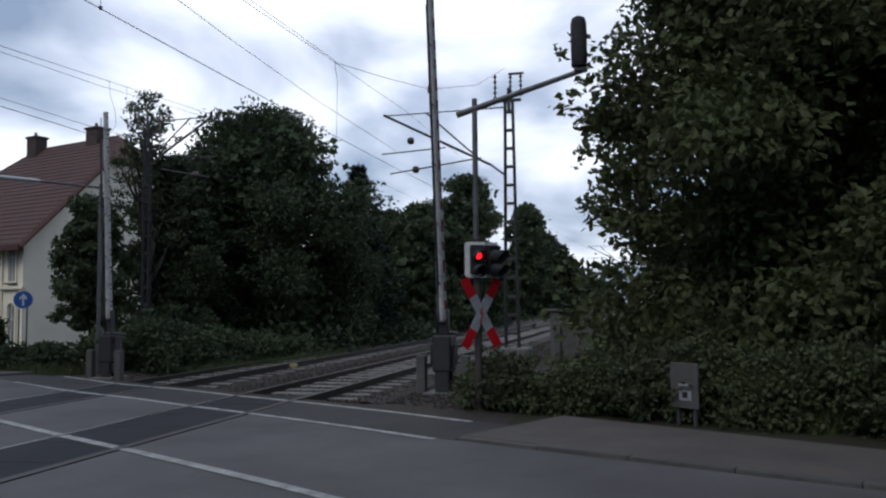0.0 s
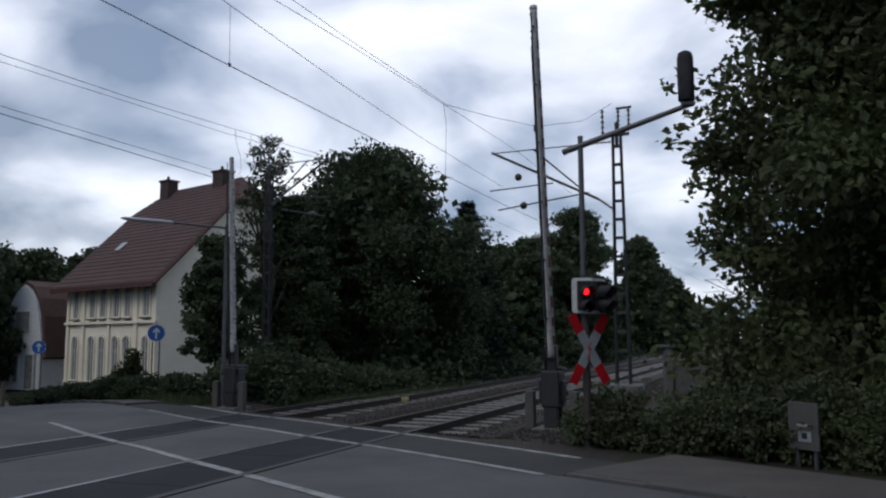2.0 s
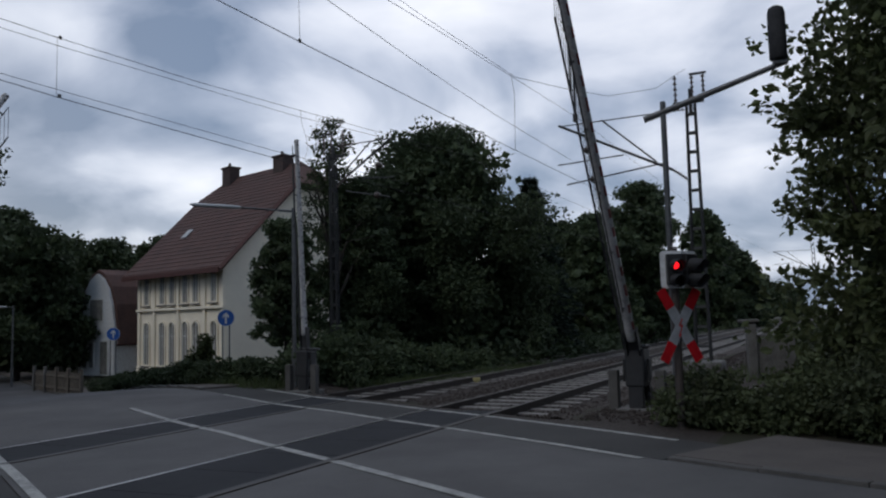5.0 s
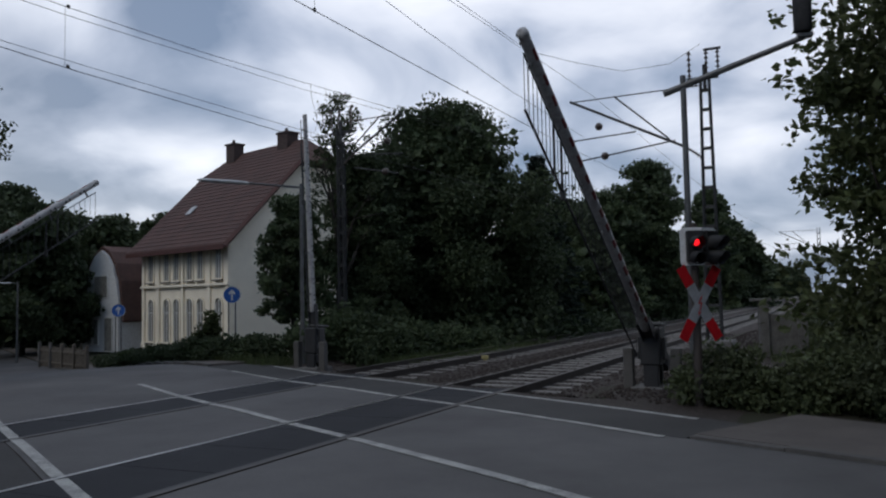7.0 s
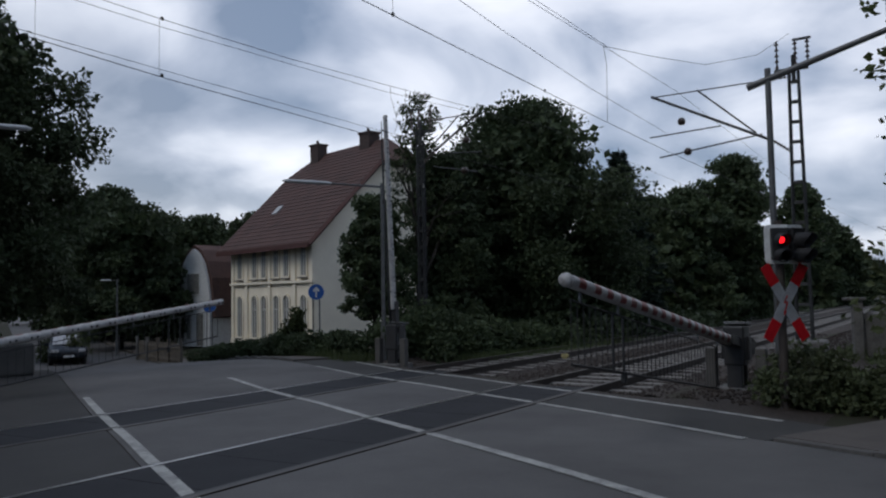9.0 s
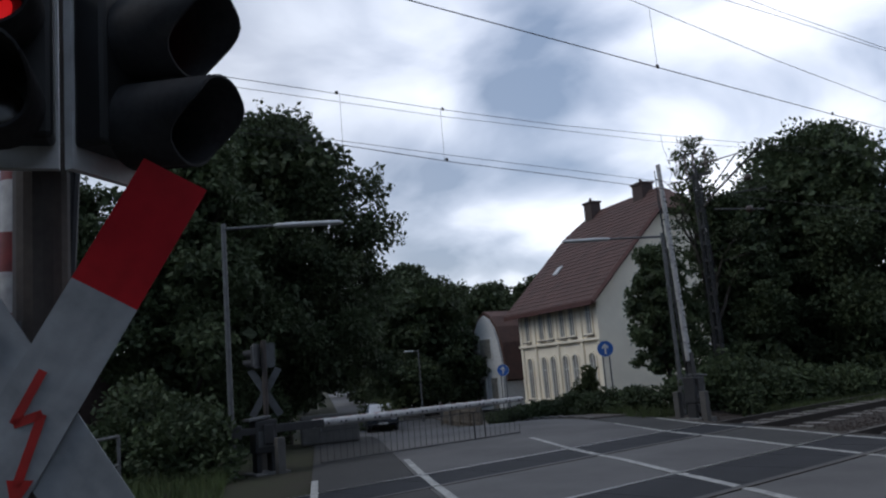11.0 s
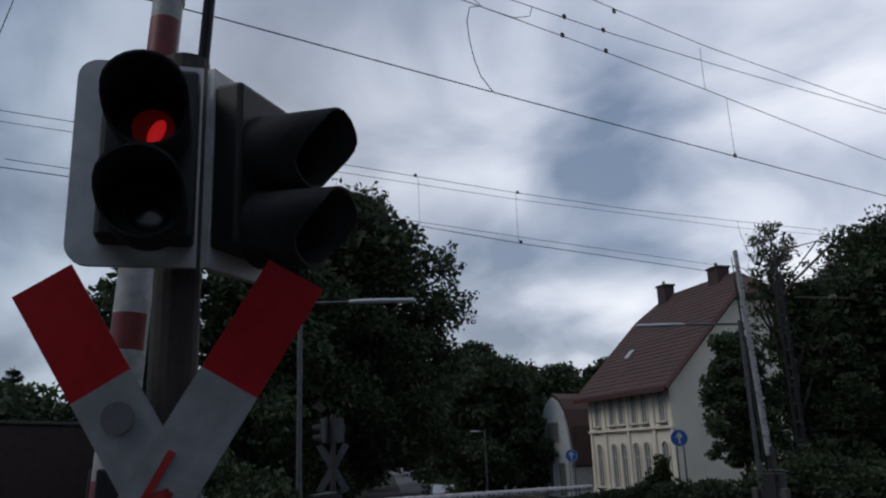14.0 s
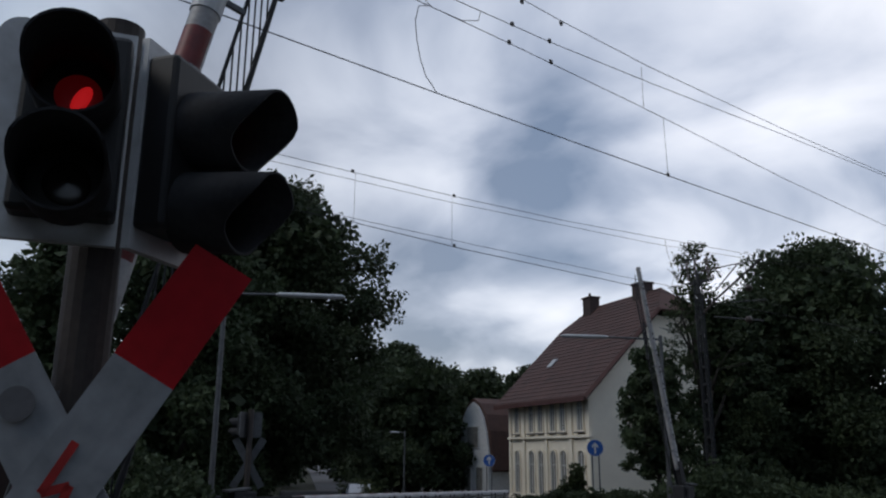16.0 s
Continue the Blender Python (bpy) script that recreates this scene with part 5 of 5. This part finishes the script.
# ---- lamps ----
def street_lamp(m, height, reach, head, label):
    th = thing("street_lamp", m, label, "street lamp", "street lamps")
    bm = B()
    rod(bm, (0, 0, -0.05), (0, 0, 1.0), 0.075, 0.075, 12)
    rod(bm, (0, 0, 1.0), (0, 0, height + 0.08), 0.055, 0.045, 12)
    part("pole", bm, M_STEEL, th)
    bm = B()
    rod(bm, (0, 0, height - 0.02), (reach - head + 0.1, 0, height), 0.03, 0.025, 8)
    part("bracket", bm, M_STEEL, th)
    bm = B()
    lathe(bm, [(0.03, 0), (0.07, 0.06), (0.085, 0.4), (0.075, head - 0.1), (0.03, head)], m=Matrix.Translation((reach - head, 0, height)) @ pose(0, 0, 0, 0, 90, 0) @ Matrix.Diagonal((0.6, 1, 1, 1)), seg=14)
    part("lamp_head", bm, M_LUMI, th, "long pale grey tube luminaire")
    return th


street_lamp(pose(-12.55, 8.95, -DIP, 0, 0, ROAD_DEG), 4.66, 2.3, 1.35, "tall grey street lamp with a long tube head beside the trees")
street_lamp(pose(-8.25, 19.6, -DIP, 0, 0, ROAD_DEG + 180), 4.62, 2.75, 1.3, "grey street lamp reaching over the road beside the house")
street_lamp(pose(-32.0, 37.0, ground_z(-32, 37), 0, 0, ROAD_DEG + 180), 4.3, 0.9, 0.6, "small street lamp beside the garden fence")

pl = thing("signal_pole", pose(0.88, 12.26, 0), "grey pole with a long arm that carries a cylinder housing", "pole")
bm = B()
rod(bm, (0, 0, -0.05), (0, 0, 4.72), 0.048, 0.042, 12)
part("pole", bm, M_STEEL, pl)
bm = B()
rod(bm, (-0.28, 0.06, 4.48), (1.68, -0.38, 5.06), 0.052, 0.04, 8)
part("arm", bm, M_STEEL, pl)
bm = B()
lathe(bm, [(0.1, 0), (0.122, 0.02), (0.125, 0.35), (0.122, 0.68), (0.1, 0.76), (0.05, 0.79), (0.0, 0.795)], c=(1.60, -0.37, 5.1), seg=18)
part("cylinder_housing", bm, M_HOOD, pl, "upright dark grey cylinder housing")
bm = B()
box(bm, (1.62, -0.37, 5.06), (0.2, 0.12, 0.06), bev=0.01)
part("end_bracket", bm, M_STEEL, pl)


# ---- signs ----
def direction_sign(x, y, z, label):
    to = math.degrees(math.atan2(y, x))
    gz0 = ground_z(x, y)
    th = thing("direction_sign", pose(x, y, gz0, 0, 0, to - 90), label, "traffic sign", "blue traffic signs")
    h = z - gz0
    for dx in (-0.12, 0.12):
        bm = B()
        rod(bm, (dx, 0.03, -0.05), (dx, 0.03, h + 0.2), 0.025, seg=8)
        part("post", bm, M_STEEL, th)
    bm = B()
    lathe(bm, [(0.3, -0.012), (0.3, 0.012)], m=Matrix.Translation((0, 0, h)) @ pose(0, 0, 0, 90, 0, 0), seg=28)
    disc = part("disc", bm, M_BLUE, th, "round blue sign plate")
    bm = B()
    lathe(bm, [(0.285, 0.0), (0.3, 0.0), (0.3, 0.004), (0.285, 0.004), (0.285, 0.0)], m=Matrix.Translation((0, -0.013, h)) @ pose(0, 0, 0, 90, 0, 0), seg=28, caps=False)
    part("rim", bm, M_WHITE, disc)
    bm = B()
    plate(bm, [(-0.03, h - 0.2), (0.03, h - 0.2), (0.03, h + 0.06), (0.11, h - 0.01), (0.11, h + 0.08), (0.0, h + 0.2), (-0.11, h + 0.08), (-0.11, h - 0.01), (-0.03, h + 0.06)], -0.02, -0.013)
    part("arrow", bm, M_WHITE, disc, "white upright arrow")
    return th


direction_sign(-13.75, 26.3, 1.74, "blue round traffic sign with white arrow before the hedge")
direction_sign(-22.9, 32.8, 1.18, "blue round traffic sign with white arrow before the houses")

# marker board in the hedge
mb = thing("marker_board", pose(3.35, 9.88, -0.08, 0, 0, ROAD_DEG - 100), "grey weathered marker board on short posts in the hedge", "sign board")
bm = B()
box(bm, (0, 0, 0.55), (0.40, 0.03, 0.56), bev=0.01)
board = part("board", bm, M_KERB, mb)
for dx in (-0.12, 0.12):
    bm = B()
    box(bm, (dx, 0.04, 0.25), (0.04, 0.04, 0.6))
    part("post", bm, M_STEEL, mb)
bm = B()
box(bm, (0.02, -0.019, 0.43), (0.17, 0.008, 0.12))
box(bm, (0.02, -0.019, 0.56), (0.2, 0.008, 0.03))
part("plate", bm, M_CROSS_W, board)
bm = B()
box(bm, (0.02, -0.026, 0.44), (0.07, 0.006, 0.07))
part("dark_mark", bm, M_DARK, board)

# concrete remains and cabinet behind the hedge
cp = thing("concrete_wall", pose(3.45, 19.6, 0, 0, 0, 8), "stained concrete posts with a broken slab between", "concrete wall")
for dx in (-0.4, 0.45):
    bm = B()
    box(bm, (dx, 0, 0.62), (0.2, 0.2, 1.28), bev=0.02)
    part("post", bm, M_CONCRETE, cp)
bm = B()
box(bm, (0.02, 0.05, 0.5), (0.72, 0.1, 0.95), (0, 2, 0), bev=0.02)
part("slab", bm, M_CONCRETE, cp)
bm = B()
box(bm, (-0.45, 0, 1.3), (0.42, 0.3, 0.07), bev=0.02)
part("cap", bm, M_CONCRETE, cp)
cab = thing("cabinet", pose(6.1, 19.5, 0, 0, 0, -12), "pale grey trackside cabinet behind the hedge", "cabinet")
bm = B()
box(bm, (0, 0, 0.65), (0.8, 0.45, 1.3), bev=0.03)
part("body", bm, M_LUMI, cab)
bm = B()
box(bm, (0, 0, 1.33), (0.9, 0.55, 0.07), bev=0.02)
part("roof", bm, M_STEEL, cab)
bm = B()
box(bm, (0, -0.235, 0.68), (0.68, 0.02, 1.1), bev=0.006)
part("door", bm, M_LUMI, cab)

mk = thing("track_marker", pose(-3.75, 21.4, ground_z(-3.75, 21.4)), "small yellow marker stone beside the track", "marker")
bm = B()
box(bm, (0, 0, 0.16), (0.2, 0.11, 0.1), bev=0.02)
box(bm, (0, 0, 0.05), (0.08, 0.08, 0.2))
part("stone", bm, M_YELLOW, mk)

# hand rail and concrete trough cover on the near left verge
hr = thing("hand_rail", pose(-10.6, 4.4, -DIP, 0, 0, 128), "plain galvanised hand rail beside the yard", "railing")
for i in range(3):
    bm = B()
    rod(bm, (i * 1.4, 0, -0.05), (i * 1.4, 0, 1.0), 0.03, seg=8)
    part("post", bm, M_STEEL, hr)
bm = B()
rod(bm, (-1.2, 0, 1.0), (2.8, 0, 1.0), 0.028, seg=8)
rod(bm, (-1.2, 0, 0.55), (2.8, 0, 0.55), 0.022, seg=8)
part("rail", bm, M_STEEL, hr)
wl2 = thing("garden_wall", pose(-26.0, 7.5, ground_z(-26, 7.5), 0, 0, 110), "tall dark yard wall with a grey coping before the bushes", "wall")
bm = B()
box(bm, (0, 0, 1.5), (26, 0.25, 3.4), bev=0.02)
part("wall", bm, M_BRICK, wl2)
bm = B()
box(bm, (0, 0, 3.23), (26, 0.36, 0.1), bev=0.02)
part("coping", bm, M_KERB, wl2)
sb = thing("concrete_block", pose(-15.6, 14.2, -DIP, 0, 0, ROAD_DEG), "pale concrete block beside the road", "concrete block")
bm = B()
box(bm, (0, 0, 0.35), (1.5, 0.5, 0.75), bev=0.06)
part("block", bm, M_KERB, sb)


# an unseen plain house, added to close the near side and shade the signal
hb = thing("house", Matrix.Translation(on_road(-9.5, -6.6, 0.0)) @ pose(0, 0, 0, 0, 0, ROAD_DEG), "unseen plain dark brick house added to shade the near signal", "house")
bm = B()
box(bm, (0, 0, 3.4), (10.0, 9.0, 7.0))
part("wall", bm, M_BRICK, hb)
part("roof", roof_shell([[(-5.5, -5.0, 6.6), (5.5, -5.0, 6.6), (5.5, 0, 10.6), (-5.5, 0, 10.6)], [(-5.5, 5.0, 6.6), (-5.5, 0, 10.6), (5.5, 0, 10.6), (5.5, 5.0, 6.6)]]), M_ROOF, hb)


# ---- cars ----
def car(m, label, paint):
    """A small hatchback; its front is -y."""
    th = thing("car", m, label, "car", "waiting cars")
    bm = B()
    prof = [(-2.0, 0.32), (-2.02, 0.62), (-1.9, 0.8), (-1.05, 0.95), (-0.35, 1.42), (0.9, 1.47), (1.7, 1.3), (1.95, 0.85), (1.98, 0.35)]
    n = len(prof)
    secs = []
    for x, k in ((-0.84, 0.93), (-0.8, 1.0), (0.8, 1.0), (0.84, 0.93)):
        secs.append([bm.verts.new((x * (0.8 if z > 1.2 else 1.0), y * (0.985 if abs(x) > 0.82 else 1), 0.3 + (z - 0.3) * (k if z > 0.5 else 1))) for y, z in prof])
    for a, b in zip(secs, secs[1:]):
        for i in range(n):
            bm.faces.new((a[i], a[(i + 1) % n], b[(i + 1) % n], b[i]))
    bm.faces.new(secs[0])
    bm.faces.new(list(reversed(secs[-1])))
    bmesh.ops.recalc_face_normals(bm, faces=bm.faces[:])
    bmesh.ops.bevel(bm, geom=[e for e in bm.edges if e.calc_face_angle(0) > 0.5], offset=0.05, segments=2, affect="EDGES")
    body = part("body", bm, paint, th, smooth=True)
    bm = B()
    v = [bm.verts.new(p) for p in ((-0.68, -1.03, 0.98), (0.68, -1.03, 0.98), (0.58, -0.4, 1.4), (-0.58, -0.4, 1.4))]
    bm.faces.new(v)
    r = bmesh.ops.extrude_face_region(bm, geom=bm.faces[:])
    bmesh.ops.translate(bm, verts=[q for q in r["geom"] if isinstance(q, bmesh.types.BMVert)], vec=(0, -0.03, 0.03))
    # the pale glass colour stands for the sky mirrored in the windscreen
    part("windscreen", bm, M_LIGHTGLASS, th, "windscreen with the sky's reflection as pale colour")
    for s in (-1, 1):
        bm = B()
        box(bm, (s * 0.6, -1.98, 0.72), (0.32, 0.12, 0.15), bev=0.03)
        part("headlight", bm, M_LIGHTGLASS, th)
        bm = B()
        box(bm, (s * 0.92, -0.75, 1.0), (0.16, 0.1, 0.12), bev=0.02)
        part("wing_mirror", bm, paint, th)
        for y in (-1.25, 1.25):
            bm = B()
            lathe(bm, [(0.2, -0.1), (0.3, -0.1), (0.31, -0.05), (0.31, 0.05), (0.3, 0.1), (0.2, 0.1)], m=Matrix.Translation((s * 0.74, y, 0.31)) @ pose(0, 0, 0, 0, 90, 0), seg=18)
            wh = part("wheel", bm, M_TYRE, th)
            bm = B()
            lathe(bm, [(0.0, 0.06), (0.2, 0.05), (0.2, -0.05), (0.0, -0.06)], m=Matrix.Translation((s * 0.76, y, 0.31)) @ pose(0, 0, 0, 0, 90, 0), seg=14)
            part("rim", bm, M_LUMI, wh)
    bm = B()
    box(bm, (0, -2.03, 0.45), (0.5, 0.02, 0.11))
    part("number_plate", bm, M_WHITE, th)
    bm = B()
    box(bm, (0, -2.01, 0.6), (0.7, 0.04, 0.1), bev=0.01)
    part("grille", bm, M_BLACK, th)
    return th


cx, cy = -31.4, 32.6
car(pose(cx, cy, ground_z(cx, cy), 0, 0, ROAD_DEG), "dark blue small car waiting on the far road", M_CAR)
p = on_road(120, 4.6)
car(pose(p.x, p.y, p.z, 0, 0, ROAD_DEG), "dark car far along the road", M_DARK)


def motions():
    down = [(0, 83.5), (2.2, 83.5), (2.8, 82.3), (3.5, 76.4), (4.5, 64.0), (5.5, 51.7), (7, 33.1), (8, 20.9), (9.0, 8.5), (9.6, 1.9), (9.9, 0.7), (16, 0.7)]
    barrier_motion(RIGHT, down)
    barrier_motion(FAR_L, [(t, min(a, max(0.0, a - 1.2)) if 0 < t < 9.5 else min(a, 83.5) * (t < 9.5)) for t, a in down])
    late = [(0, 87.0), (14.8, 87.0), (15.2, 86.0), (15.5, 83.0), (16, 77.5)]
    barrier_motion(FAR_R, late)
    barrier_motion(NEAR_L, late)


motions()
